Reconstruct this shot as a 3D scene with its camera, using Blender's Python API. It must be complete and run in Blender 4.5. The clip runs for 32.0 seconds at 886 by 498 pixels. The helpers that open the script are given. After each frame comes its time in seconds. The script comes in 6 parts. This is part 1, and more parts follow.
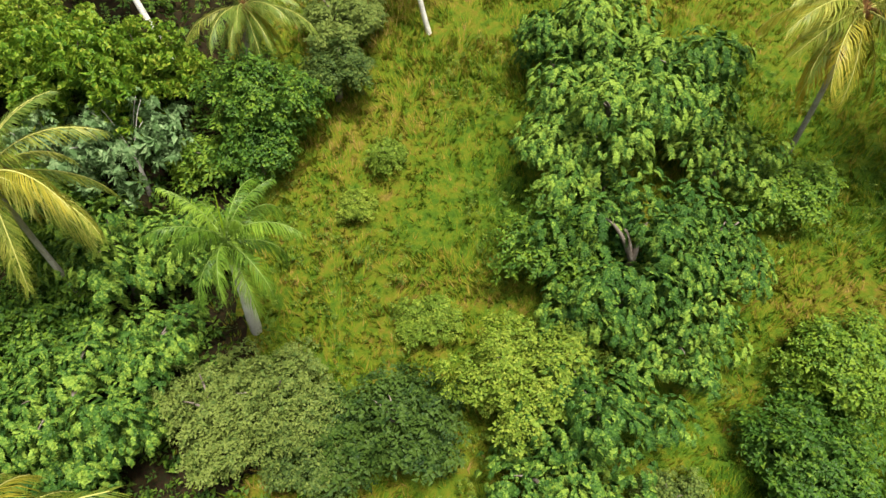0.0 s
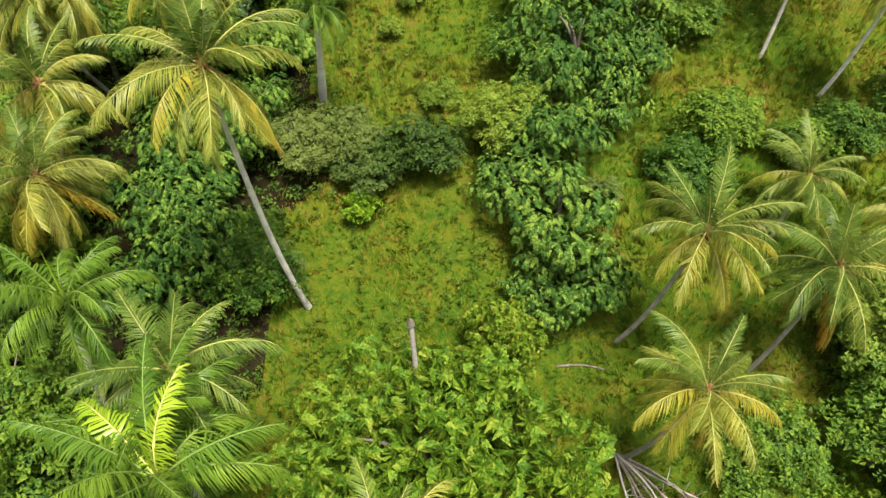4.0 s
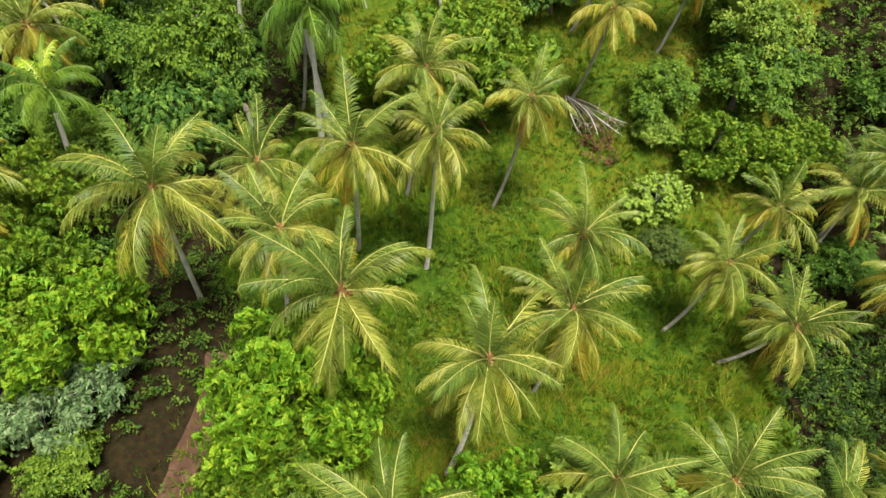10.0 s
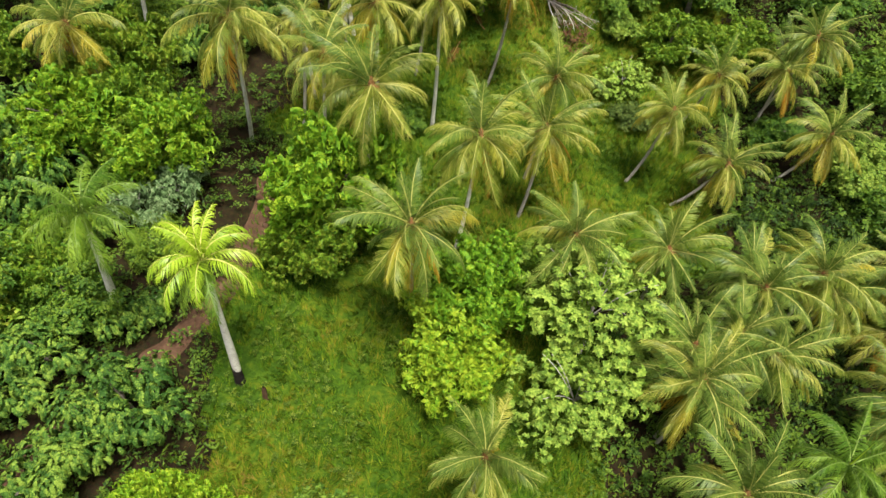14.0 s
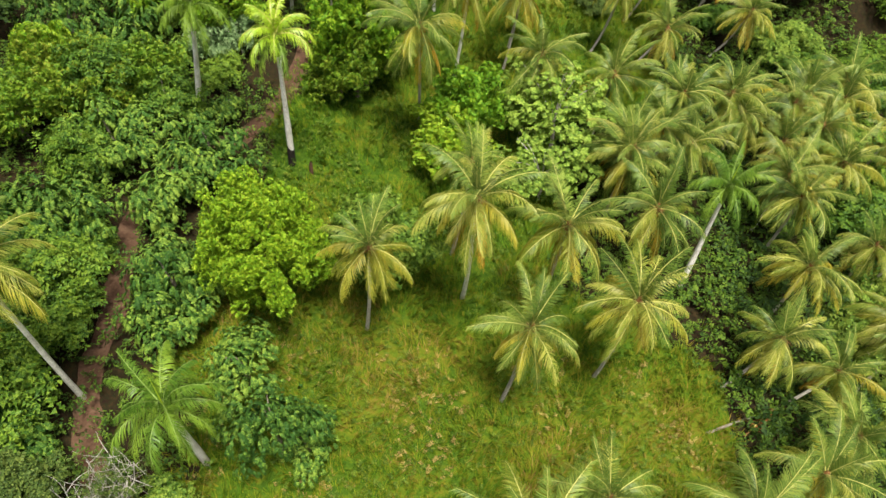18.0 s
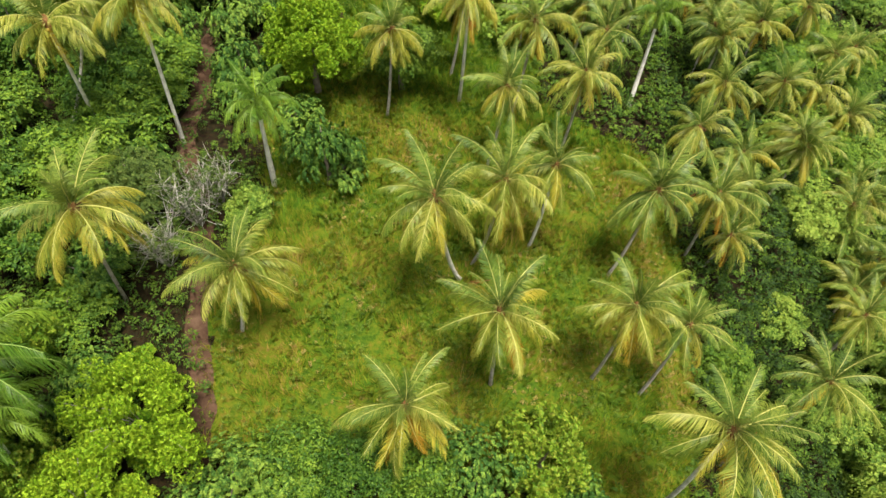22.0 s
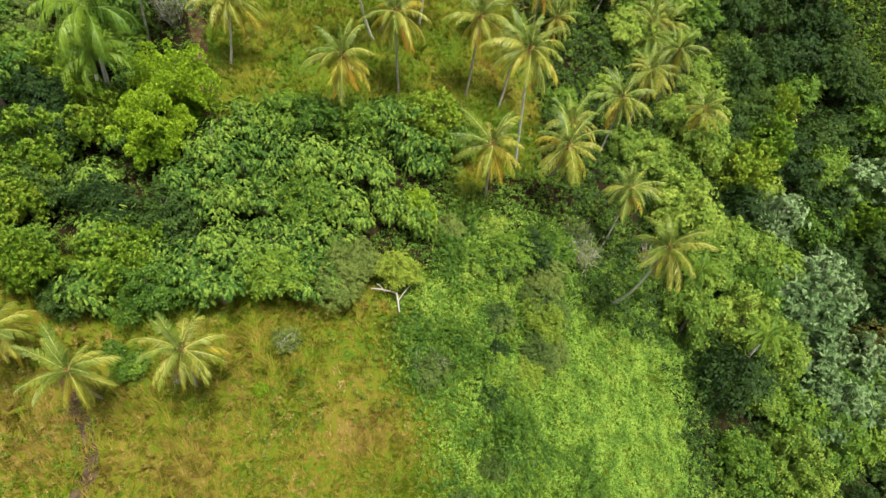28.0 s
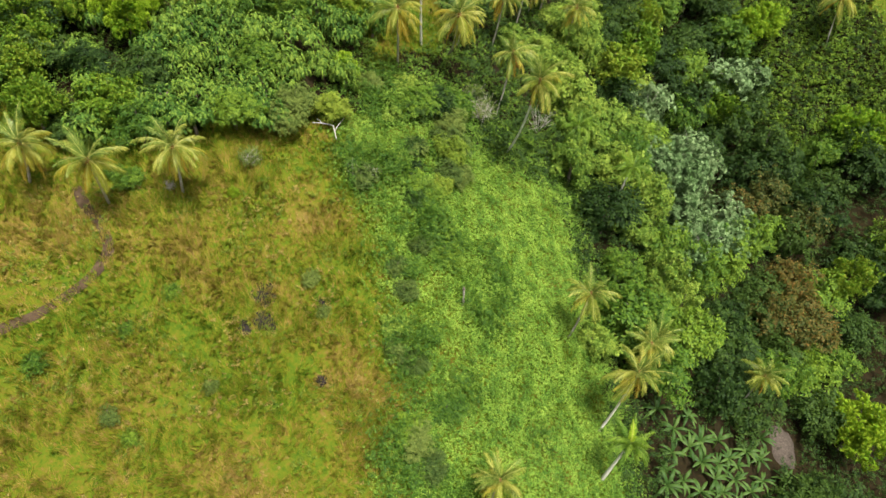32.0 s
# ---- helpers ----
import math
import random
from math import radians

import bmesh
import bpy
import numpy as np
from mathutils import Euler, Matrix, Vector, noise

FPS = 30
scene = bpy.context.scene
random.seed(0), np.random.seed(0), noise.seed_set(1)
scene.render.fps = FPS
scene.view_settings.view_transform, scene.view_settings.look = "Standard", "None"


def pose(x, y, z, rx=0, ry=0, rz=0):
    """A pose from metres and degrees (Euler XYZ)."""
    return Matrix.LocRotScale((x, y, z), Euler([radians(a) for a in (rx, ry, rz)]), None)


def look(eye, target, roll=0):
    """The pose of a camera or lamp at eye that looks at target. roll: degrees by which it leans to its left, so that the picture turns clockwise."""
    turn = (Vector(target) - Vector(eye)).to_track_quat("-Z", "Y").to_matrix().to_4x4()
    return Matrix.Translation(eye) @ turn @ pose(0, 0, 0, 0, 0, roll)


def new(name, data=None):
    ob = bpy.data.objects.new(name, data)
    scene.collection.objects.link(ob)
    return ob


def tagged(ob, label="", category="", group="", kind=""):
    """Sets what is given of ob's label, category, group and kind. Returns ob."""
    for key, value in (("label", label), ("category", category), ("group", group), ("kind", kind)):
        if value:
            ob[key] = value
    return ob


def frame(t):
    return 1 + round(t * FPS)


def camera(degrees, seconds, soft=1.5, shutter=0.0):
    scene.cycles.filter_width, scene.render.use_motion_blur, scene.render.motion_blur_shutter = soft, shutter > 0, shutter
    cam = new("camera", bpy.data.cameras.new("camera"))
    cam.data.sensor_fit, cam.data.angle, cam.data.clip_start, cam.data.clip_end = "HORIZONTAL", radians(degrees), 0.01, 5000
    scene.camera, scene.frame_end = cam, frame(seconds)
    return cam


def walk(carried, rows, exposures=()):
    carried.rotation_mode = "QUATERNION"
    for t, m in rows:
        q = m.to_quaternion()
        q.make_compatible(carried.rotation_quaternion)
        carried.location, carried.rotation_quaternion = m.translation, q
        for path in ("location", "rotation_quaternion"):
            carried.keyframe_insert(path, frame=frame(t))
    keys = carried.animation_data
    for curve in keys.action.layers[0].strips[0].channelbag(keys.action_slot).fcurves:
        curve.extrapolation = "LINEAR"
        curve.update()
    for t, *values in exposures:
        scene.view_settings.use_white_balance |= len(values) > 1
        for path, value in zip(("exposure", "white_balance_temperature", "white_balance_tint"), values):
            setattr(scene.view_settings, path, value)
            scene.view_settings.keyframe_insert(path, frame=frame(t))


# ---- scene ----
cam = camera(67.3, 32.0)
METRES, EYE, TILT, LEAN, TURN = 150.0, 36.0, -43.2, 0.0, 0.0
ROWS = [
    (0.0, 0.0, 0.0, 0.0, 0.0, 0.0, -0.0),
    (0.5, 0.0001, -0.0074, -0.007, 0.11, -0.02, -0.04),
    (1.0, 0.0003, -0.0174, -0.0168, 0.23, 0.01, -0.12),
    (1.5, 0.0009, -0.0286, -0.0276, 0.37, 0.02, -0.2),
    (2.0, 0.0015, -0.0401, -0.0381, 0.54, -0.12, -0.22),
    (2.5, 0.0018, -0.0515, -0.0485, 0.62, -0.17, -0.27),
    (3.0, 0.0016, -0.0623, -0.0584, 0.67, -0.13, -0.36),
    (3.5, 0.0011, -0.0722, -0.0683, 0.65, 0.05, -0.47),
    (5.5, 0.0014, -0.1132, -0.1028, 0.81, 0.05, -0.84),
    (6.0, 0.0015, -0.1245, -0.1127, 0.88, 0.23, -0.89),
    (6.5, 0.0014, -0.1361, -0.1237, 0.91, 0.48, -0.92),
    (7.0, 0.0012, -0.1477, -0.1347, 0.94, -1.48, -1.09),
    (7.5, 0.0002, -0.1578, -0.1444, 0.83, -2.96, -1.24),
    (8.0, -0.0, -0.1671, -0.1542, 0.82, -2.92, -1.35),
    (8.5, -0.0001, -0.176, -0.1632, 0.86, -3.12, -1.43),
    (9.0, -0.0001, -0.1843, -0.1729, 0.89, -3.68, -1.47),
    (9.5, -0.0001, -0.1923, -0.1812, 0.86, -4.58, -1.53),
    (10.0, -0.0001, -0.2008, -0.1889, 0.85, -4.65, -1.57),
    (10.5, -0.0, -0.2091, -0.1968, 0.86, -4.61, -1.57),
    (11.0, 0.0, -0.2173, -0.2045, 0.84, -4.66, -1.62),
    (11.5, -0.0001, -0.2254, -0.2127, 0.79, -4.65, -1.63),
    (12.0, 0.0002, -0.2336, -0.2211, 0.82, -4.62, -1.64),
    (12.5, 0.0006, -0.2418, -0.2295, 0.85, -4.57, -1.62),
    (13.0, 0.0007, -0.2501, -0.2373, 0.81, -4.59, -1.65),
    (13.5, 0.001, -0.2587, -0.2454, 0.84, -4.55, -1.64),
    (14.0, 0.0013, -0.2676, -0.2533, 0.82, -4.56, -1.66),
    (14.5, 0.0018, -0.2776, -0.2613, 0.83, -4.52, -1.62),
    (16.5, 0.0038, -0.3225, -0.303, 0.86, -4.29, -1.43),
    (17.0, 0.0041, -0.3338, -0.3144, 0.83, -4.3, -1.41),
    (17.5, 0.0044, -0.3452, -0.3259, 0.82, -4.32, -1.38),
    (18.0, 0.0047, -0.3568, -0.3374, 0.81, -4.4, -1.38),
    (18.5, 0.0049, -0.3686, -0.3493, 0.78, -4.41, -1.38),
    (19.0, 0.0045, -0.3805, -0.3617, 0.69, -4.39, -1.35),
    (19.5, 0.0049, -0.3928, -0.3739, 0.69, -4.37, -1.36),
    (20.0, 0.0051, -0.4049, -0.3857, 0.66, -4.43, -1.42),
    (20.5, 0.0058, -0.4173, -0.3979, 0.72, -4.46, -1.46),
    (21.0, 0.0064, -0.4296, -0.4102, 0.74, -4.49, -1.47),
    (21.5, 0.0069, -0.4421, -0.4227, 0.73, -4.43, -1.47),
    (22.0, 0.0073, -0.4549, -0.4348, 0.73, -4.43, -1.49),
    (22.5, 0.0073, -0.468, -0.4471, 0.67, -4.34, -1.44),
    (23.0, 0.0079, -0.4815, -0.4591, 0.69, -4.31, -1.44),
    (23.5, 0.0083, -0.495, -0.4711, 0.69, -4.3, -1.49),
    (24.0, 0.0085, -0.5084, -0.4832, 0.65, -4.3, -1.52),
    (24.5, 0.0088, -0.5221, -0.4951, 0.64, -4.31, -1.55),
    (25.0, 0.0093, -0.5356, -0.5072, 0.03, -4.3, -1.08),
    (25.5, 0.0096, -0.5492, -0.5195, -0.48, -4.28, -0.73),
    (27.5, 0.0096, -0.6037, -0.5703, -4.66, -4.25, 2.54),
    (28.0, 0.0091, -0.6174, -0.5833, -5.47, -4.27, 3.24),
    (28.5, 0.008, -0.6311, -0.5963, -5.68, -4.31, 3.4),
    (29.0, 0.0069, -0.6452, -0.609, -6.97, -4.42, 4.42),
    (29.5, 0.0056, -0.6589, -0.622, -8.06, -4.49, 5.31),
    (30.0, 0.0041, -0.6728, -0.6342, -9.18, -4.66, 6.25),
    (30.5, 0.0023, -0.6868, -0.6468, -10.33, -4.83, 7.21),
    (31.0, -0.0002, -0.7004, -0.6592, -10.74, -4.91, 7.58),
    (31.5, -0.0033, -0.7138, -0.6716, -10.75, -4.94, 7.6),
    (32.0, -0.0066, -0.7271, -0.6841, -11.18, -5.06, 7.89),
]
walk(cam, [(t, pose(0, 0, EYE, TILT, LEAN, TURN) @ pose(METRES * x, METRES * y, METRES * z, 90 + pitch, roll, yaw)) for t, x, y, z, yaw, pitch, roll in ROWS], [(0.0, 0.92), (32.0, 0.92)])

# ---- world and light ----
SUN_EL, SUN_AZ = 72.0, 150.0
world = bpy.data.worlds.new("sky")
scene.world = world
world.use_nodes = True
wn, wl = world.node_tree.nodes, world.node_tree.links
sky = wn.new("ShaderNodeTexSky")
sky.sky_type, sky.sun_disc = "NISHITA", False
sky.sun_elevation, sky.sun_rotation = radians(SUN_EL), radians(SUN_AZ)
sky.air_density, sky.dust_density, sky.ozone_density = 1.0, 4.0, 1.0
cloud = wn.new("ShaderNodeHueSaturation")
cloud.inputs["Saturation"].default_value = 0.30
wl.new(sky.outputs[0], cloud.inputs["Color"])
wl.new(cloud.outputs[0], wn["Background"].inputs[0])
wn["Background"].inputs[1].default_value = 0.088
sun = new("sun", bpy.data.lights.new("sun", "SUN"))
sun.data.energy, sun.data.angle, sun.data.color = 4.7, radians(14), (1.0, 0.95, 0.86)
_az, _el = radians(SUN_AZ), radians(SUN_EL)
sun.matrix_world = look((0, 0, 90), (-math.sin(_az) * math.cos(_el) * 90, -math.cos(_az) * math.cos(_el) * 90, 90 - math.sin(_el) * 90))


# ---- materials ----
def node(nt, kind, **kw):
    n = nt.nodes.new(kind)
    for k, v in kw.items():
        n.inputs[k].default_value = v
    return n


def ramp(nt, fac, stops):
    r = nt.nodes.new("ShaderNodeValToRGB")
    el = r.color_ramp.elements
    el[0].position, el[0].color = stops[0][0], (*stops[0][1], 1)
    el[1].position, el[1].color = stops[-1][0], (*stops[-1][1], 1)
    for p, c in stops[1:-1]:
        el.new(p).color = (*c, 1)
    nt.links.new(fac, r.inputs[0])
    return r.outputs[0]


def math2(nt, op, a, b):
    m = nt.nodes.new("ShaderNodeMath")
    m.operation = op
    for i, v in enumerate((a, b)):
        if isinstance(v, (int, float)):
            m.inputs[i].default_value = v
        else:
            nt.links.new(v, m.inputs[i])
    return m.outputs[0]


def leaf_mat(name, stops, rough=0.55, through_light=0.38, per_object=0.5, patch=0.25, spec=0.15, grain=0.0, patch_scale=1.4):
    """Foliage: colour varies leaf by leaf, thing by thing and over a metre or two."""
    m = bpy.data.materials.new(name)
    m.use_nodes = True
    nt = m.node_tree
    bsdf = nt.nodes["Principled BSDF"]
    geo, info = nt.nodes.new("ShaderNodeNewGeometry"), nt.nodes.new("ShaderNodeObjectInfo")
    no = node(nt, "ShaderNodeTexNoise", Scale=patch_scale, Detail=5.0)
    nt.links.new(geo.outputs["Position"], no.inputs["Vector"])
    a = math2(nt, "MULTIPLY", geo.outputs["Random Per Island"], 1 - per_object - patch)
    b = math2(nt, "MULTIPLY", info.outputs["Random"], per_object)
    c = math2(nt, "MULTIPLY", math2(nt, "ADD", math2(nt, "MULTIPLY", no.outputs["Fac"], 2.2), -0.6), patch)
    f = math2(nt, "ADD", math2(nt, "ADD", a, b), c)
    if grain:
        cells = node(nt, "ShaderNodeTexVoronoi", Scale=grain)
        nt.links.new(geo.outputs["Position"], cells.inputs["Vector"])
        sep = nt.nodes.new("ShaderNodeSeparateXYZ")
        nt.links.new(cells.outputs["Color"], sep.inputs[0])
        f = math2(nt, "ADD", f, math2(nt, "MULTIPLY", math2(nt, "SUBTRACT", sep.outputs[0], 0.5), 0.45))
        bp = node(nt, "ShaderNodeBump", Strength=0.9, Distance=0.06)
        nt.links.new(cells.outputs["Distance"], bp.inputs["Height"])
        nt.links.new(bp.outputs[0], bsdf.inputs["Normal"])
    f = math2(nt, "ADD", math2(nt, "MULTIPLY", f, 1.4), -0.2)
    col = ramp(nt, f, stops)
    nt.links.new(col, bsdf.inputs["Base Color"])
    bsdf.inputs["Roughness"].default_value = rough
    bsdf.inputs["Specular IOR Level"].default_value = spec
    tr = nt.nodes.new("ShaderNodeBsdfTranslucent")
    nt.links.new(col, tr.inputs[0])
    mix = nt.nodes.new("ShaderNodeMixShader")
    mix.inputs[0].default_value = through_light
    nt.links.new(bsdf.outputs[0], mix.inputs[1])
    nt.links.new(tr.outputs[0], mix.inputs[2])
    nt.links.new(mix.outputs[0], nt.nodes["Material Output"].inputs[0])
    return m


def solid_mat(name, stops, scale=3.0, rough=0.85, bump=0.4, stretch=(1, 1, 1), rings=0.0):
    """Bark, earth, dead wood: two scales of colour noise and a relief."""
    m = bpy.data.materials.new(name)
    m.use_nodes = True
    nt = m.node_tree
    bsdf = nt.nodes["Principled BSDF"]
    tc = nt.nodes.new("ShaderNodeTexCoord")
    mp = nt.nodes.new("ShaderNodeMapping")
    mp.inputs["Scale"].default_value = stretch
    nt.links.new(tc.outputs["Object"], mp.inputs["Vector"])
    n1 = node(nt, "ShaderNodeTexNoise", Scale=scale, Detail=6.0, Roughness=0.65)
    n2 = node(nt, "ShaderNodeTexNoise", Scale=scale * 7, Detail=3.0)
    for n in (n1, n2):
        nt.links.new(mp.outputs[0], n.inputs["Vector"])
    f = math2(nt, "ADD", math2(nt, "MULTIPLY", n1.outputs["Fac"], 0.7), math2(nt, "MULTIPLY", n2.outputs["Fac"], 0.3))
    if rings:
        w = node(nt, "ShaderNodeTexWave", Scale=rings, Distortion=2.5, Detail=2.0)
        w.bands_direction = "Z"
        nt.links.new(tc.outputs["Object"], w.inputs["Vector"])
        f = math2(nt, "ADD", math2(nt, "MULTIPLY", f, 0.8), math2(nt, "MULTIPLY", w.outputs["Fac"], 0.2))
    nt.links.new(ramp(nt, f, stops), bsdf.inputs["Base Color"])
    bsdf.inputs["Roughness"].default_value = rough
    bsdf.inputs["Specular IOR Level"].default_value = 0.12
    bp = node(nt, "ShaderNodeBump", Strength=bump, Distance=0.04)
    nt.links.new(f, bp.inputs["Height"])
    nt.links.new(bp.outputs[0], bsdf.inputs["Normal"])
    return m


def meadow_mat(name, blades):
    """Grass sward: green, lime and straw patches; straw gains on the open field (y below -90, x below 8) green gains under the palms."""
    m = bpy.data.materials.new(name)
    m.use_nodes = True
    nt = m.node_tree
    bsdf = nt.nodes["Principled BSDF"]
    geo = nt.nodes.new("ShaderNodeNewGeometry")
    big = node(nt, "ShaderNodeTexNoise", Scale=0.13, Detail=5.0, Roughness=0.6)
    mid = node(nt, "ShaderNodeTexNoise", Scale=1.1, Detail=5.0, Roughness=0.65)
    fine = node(nt, "ShaderNodeTexNoise", Scale=6.0, Detail=4.0, Roughness=0.7)
    clump = node(nt, "ShaderNodeTexNoise", Scale=2.6, Detail=3.0, Roughness=0.6)
    for n in (big, mid, fine, clump):
        nt.links.new(geo.outputs["Position"], n.inputs["Vector"])
    sep = nt.nodes.new("ShaderNodeSeparateXYZ")
    nt.links.new(geo.outputs["Position"], sep.inputs[0])
    my, mx, dry = node(nt, "ShaderNodeMapRange"), node(nt, "ShaderNodeMapRange"), node(nt, "ShaderNodeMapRange")
    for r, o, lo, hi in ((my, "Y", -90, -101), (mx, "X", 9, 0), (dry, "Y", -4, 12)):
        nt.links.new(sep.outputs[o], r.inputs[0])
        r.inputs[1].default_value, r.inputs[2].default_value = lo, hi
    gold = math2(nt, "MULTIPLY", my.outputs[0], mx.outputs[0])
    f = math2(nt, "ADD", math2(nt, "MULTIPLY", big.outputs["Fac"], 0.85), math2(nt, "MULTIPLY", mid.outputs["Fac"], 0.50))
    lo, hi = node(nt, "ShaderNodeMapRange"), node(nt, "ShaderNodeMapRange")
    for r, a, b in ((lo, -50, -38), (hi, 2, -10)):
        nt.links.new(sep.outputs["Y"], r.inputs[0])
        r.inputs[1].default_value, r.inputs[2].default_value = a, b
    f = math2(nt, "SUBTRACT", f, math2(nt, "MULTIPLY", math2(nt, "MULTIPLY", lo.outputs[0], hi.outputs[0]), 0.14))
    f = math2(nt, "ADD", f, math2(nt, "ADD", math2(nt, "ADD", math2(nt, "MULTIPLY", gold, 0.11), math2(nt, "MULTIPLY", dry.outputs[0], 0.015)), -0.130))
    f = math2(nt, "ADD", f, math2(nt, "MULTIPLY", math2(nt, "SUBTRACT", clump.outputs["Fac"], 0.53), 0.8))
    if blades:
        f = math2(nt, "ADD", f, math2(nt, "MULTIPLY", math2(nt, "SUBTRACT", geo.outputs["Random Per Island"], 0.5), 0.42))
    else:
        f = math2(nt, "ADD", f, math2(nt, "MULTIPLY", math2(nt, "SUBTRACT", fine.outputs["Fac"], 0.6), 0.55))
    # Ground gets about half the blades' colour, as shade between the tufts.
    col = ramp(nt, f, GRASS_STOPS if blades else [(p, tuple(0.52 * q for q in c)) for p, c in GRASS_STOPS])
    nt.links.new(col, bsdf.inputs["Base Color"])
    bsdf.inputs["Roughness"].default_value = 0.7
    bsdf.inputs["Specular IOR Level"].default_value = 0.06
    if blades:
        tr = nt.nodes.new("ShaderNodeBsdfTranslucent")
        nt.links.new(col, tr.inputs[0])
        mix = nt.nodes.new("ShaderNodeMixShader")
        mix.inputs[0].default_value = 0.3
        nt.links.new(bsdf.outputs[0], mix.inputs[1])
        nt.links.new(tr.outputs[0], mix.inputs[2])
        nt.links.new(mix.outputs[0], nt.nodes["Material Output"].inputs[0])
    else:
        bp = node(nt, "ShaderNodeBump", Strength=0.8, Distance=0.15)
        nt.links.new(fine.outputs["Fac"], bp.inputs["Height"])
        nt.links.new(bp.outputs[0], bsdf.inputs["Normal"])
    return m


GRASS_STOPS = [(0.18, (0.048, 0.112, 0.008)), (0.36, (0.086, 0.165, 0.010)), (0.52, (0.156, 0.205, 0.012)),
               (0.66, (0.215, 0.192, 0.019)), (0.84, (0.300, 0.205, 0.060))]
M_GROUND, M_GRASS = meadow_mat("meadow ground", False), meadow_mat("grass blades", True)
M_COCO_YOUNG = leaf_mat("young coconut frond", [(0.1, (0.060, 0.112, 0.018)), (0.5, (0.122, 0.185, 0.028)), (0.9, (0.230, 0.285, 0.050))], 0.42, 0.30, 0.35, 0.2, 0.22)
M_COCO = leaf_mat("coconut frond", [(0.1, (0.090, 0.140, 0.016)), (0.5, (0.192, 0.232, 0.028)), (0.9, (0.400, 0.385, 0.075))], 0.42, 0.34, 0.40, 0.2, 0.25)
M_COCO_OLD = leaf_mat("ageing coconut frond", [(0.1, (0.170, 0.200, 0.022)), (0.55, (0.330, 0.310, 0.034)), (0.97, (0.480, 0.370, 0.045))], 0.42, 0.36, 0.40, 0.25, 0.22)
M_COCO_GOLD = leaf_mat("golden coconut frond", [(0.1, (0.230, 0.200, 0.020)), (0.60, (0.400, 0.270, 0.026)), (0.97, (0.460, 0.190, 0.022))], 0.45, 0.36, 0.55, 0.2, 0.18)
M_DRY = leaf_mat("withered frond", [(0.1, (0.120, 0.054, 0.018)), (0.6, (0.247, 0.102, 0.030)), (0.9, (0.315, 0.120, 0.030))], 0.7, 0.2, 0.6, 0.2)
M_ROYAL = leaf_mat("royal palm frond", [(0.1, (0.058, 0.130, 0.014)), (0.5, (0.115, 0.210, 0.020)), (0.9, (0.210, 0.315, 0.032))], 0.40, 0.34, 0.5, 0.15, 0.22)
M_LIME = leaf_mat("young lime frond", [(0.1, (0.22, 0.36, 0.015)), (0.9, (0.38, 0.50, 0.03))], 0.4, 0.3, 0.4, 0.2, 0.5)
M_RIB = solid_mat("frond rib", [(0.3, (0.34, 0.35, 0.08)), (0.7, (0.52, 0.48, 0.15))], 4, 0.5, 0.1)
M_TRUNK = solid_mat("palm trunk", [(0.30, (0.13, 0.11, 0.09)), (0.48, (0.30, 0.27, 0.23)), (0.70, (0.52, 0.49, 0.43))], 1.6, 0.85, 0.5, rings=5.0)
M_TRUNK_PALE = solid_mat("pale palm trunk", [(0.30, (0.24, 0.21, 0.17)), (0.44, (0.54, 0.51, 0.45)), (0.62, (0.80, 0.77, 0.70))], 1.5, 0.85, 0.5, rings=4.0)
M_WHITE = solid_mat("whitish palm trunk", [(0.28, (0.264, 0.228, 0.192)), (0.45, (0.600, 0.564, 0.504)), (0.65, (0.840, 0.816, 0.756))], 1.3, 0.8, 0.4, rings=3.0)
M_SHAFT = solid_mat("crownshaft", [(0.3, (0.10, 0.17, 0.03)), (0.7, (0.22, 0.30, 0.07))], 2, 0.4, 0.1)
M_NUT = solid_mat("coconut", [(0.3, (0.20, 0.19, 0.03)), (0.6, (0.42, 0.20, 0.03)), (0.8, (0.50, 0.14, 0.02))], 1.1, 0.45, 0.1)
M_HEART = solid_mat("palm fibre", [(0.3, (0.10, 0.05, 0.02)), (0.5, (0.26, 0.13, 0.05)), (0.7, (0.40, 0.24, 0.10))], 4, 0.85, 0.4)
M_BARK = solid_mat("bark", [(0.3, (0.07, 0.055, 0.04)), (0.5, (0.17, 0.14, 0.11)), (0.7, (0.30, 0.27, 0.23))], 3, 0.9, 0.6)
M_PALE = solid_mat("pale bare twigs", [(0.3, (0.24, 0.21, 0.18)), (0.7, (0.50, 0.47, 0.43))], 3, 0.9, 0.3)
M_RUBBLE = solid_mat("dry earth heap", [(0.3, (0.030, 0.024, 0.018)), (0.5, (0.065, 0.052, 0.041)), (0.7, (0.13, 0.105, 0.09))], 4.0, 0.95, 0.9)
M_BLEACHED = solid_mat("bleached wood", [(0.3, (0.20, 0.185, 0.155)), (0.6, (0.38, 0.36, 0.32))], 3, 0.85, 0.3)
M_EARTH = solid_mat("bare earth", [(0.3, (0.024, 0.017, 0.011)), (0.5, (0.056, 0.036, 0.021)), (0.7, (0.098, 0.070, 0.042))], 1.2, 0.95, 0.6)
M_TRAIL = solid_mat("trail earth", [(0.3, (0.030, 0.018, 0.011)), (0.5, (0.070, 0.038, 0.022)), (0.7, (0.120, 0.074, 0.046))], 1.0, 0.95, 0.6)
# Brown earth and litter, its colour lowered towards black for tree shade.
M_SHADED_FLOOR = solid_mat("forest floor", [(0.34, (0.004, 0.003, 0.002)), (0.44, (0.018, 0.008, 0.004)), (0.50, (0.007, 0.012, 0.003)), (0.56, (0.029, 0.013, 0.005)), (0.62, (0.010, 0.017, 0.004)), (0.72, (0.052, 0.026, 0.012))], 3.2, 0.95, 1.0)
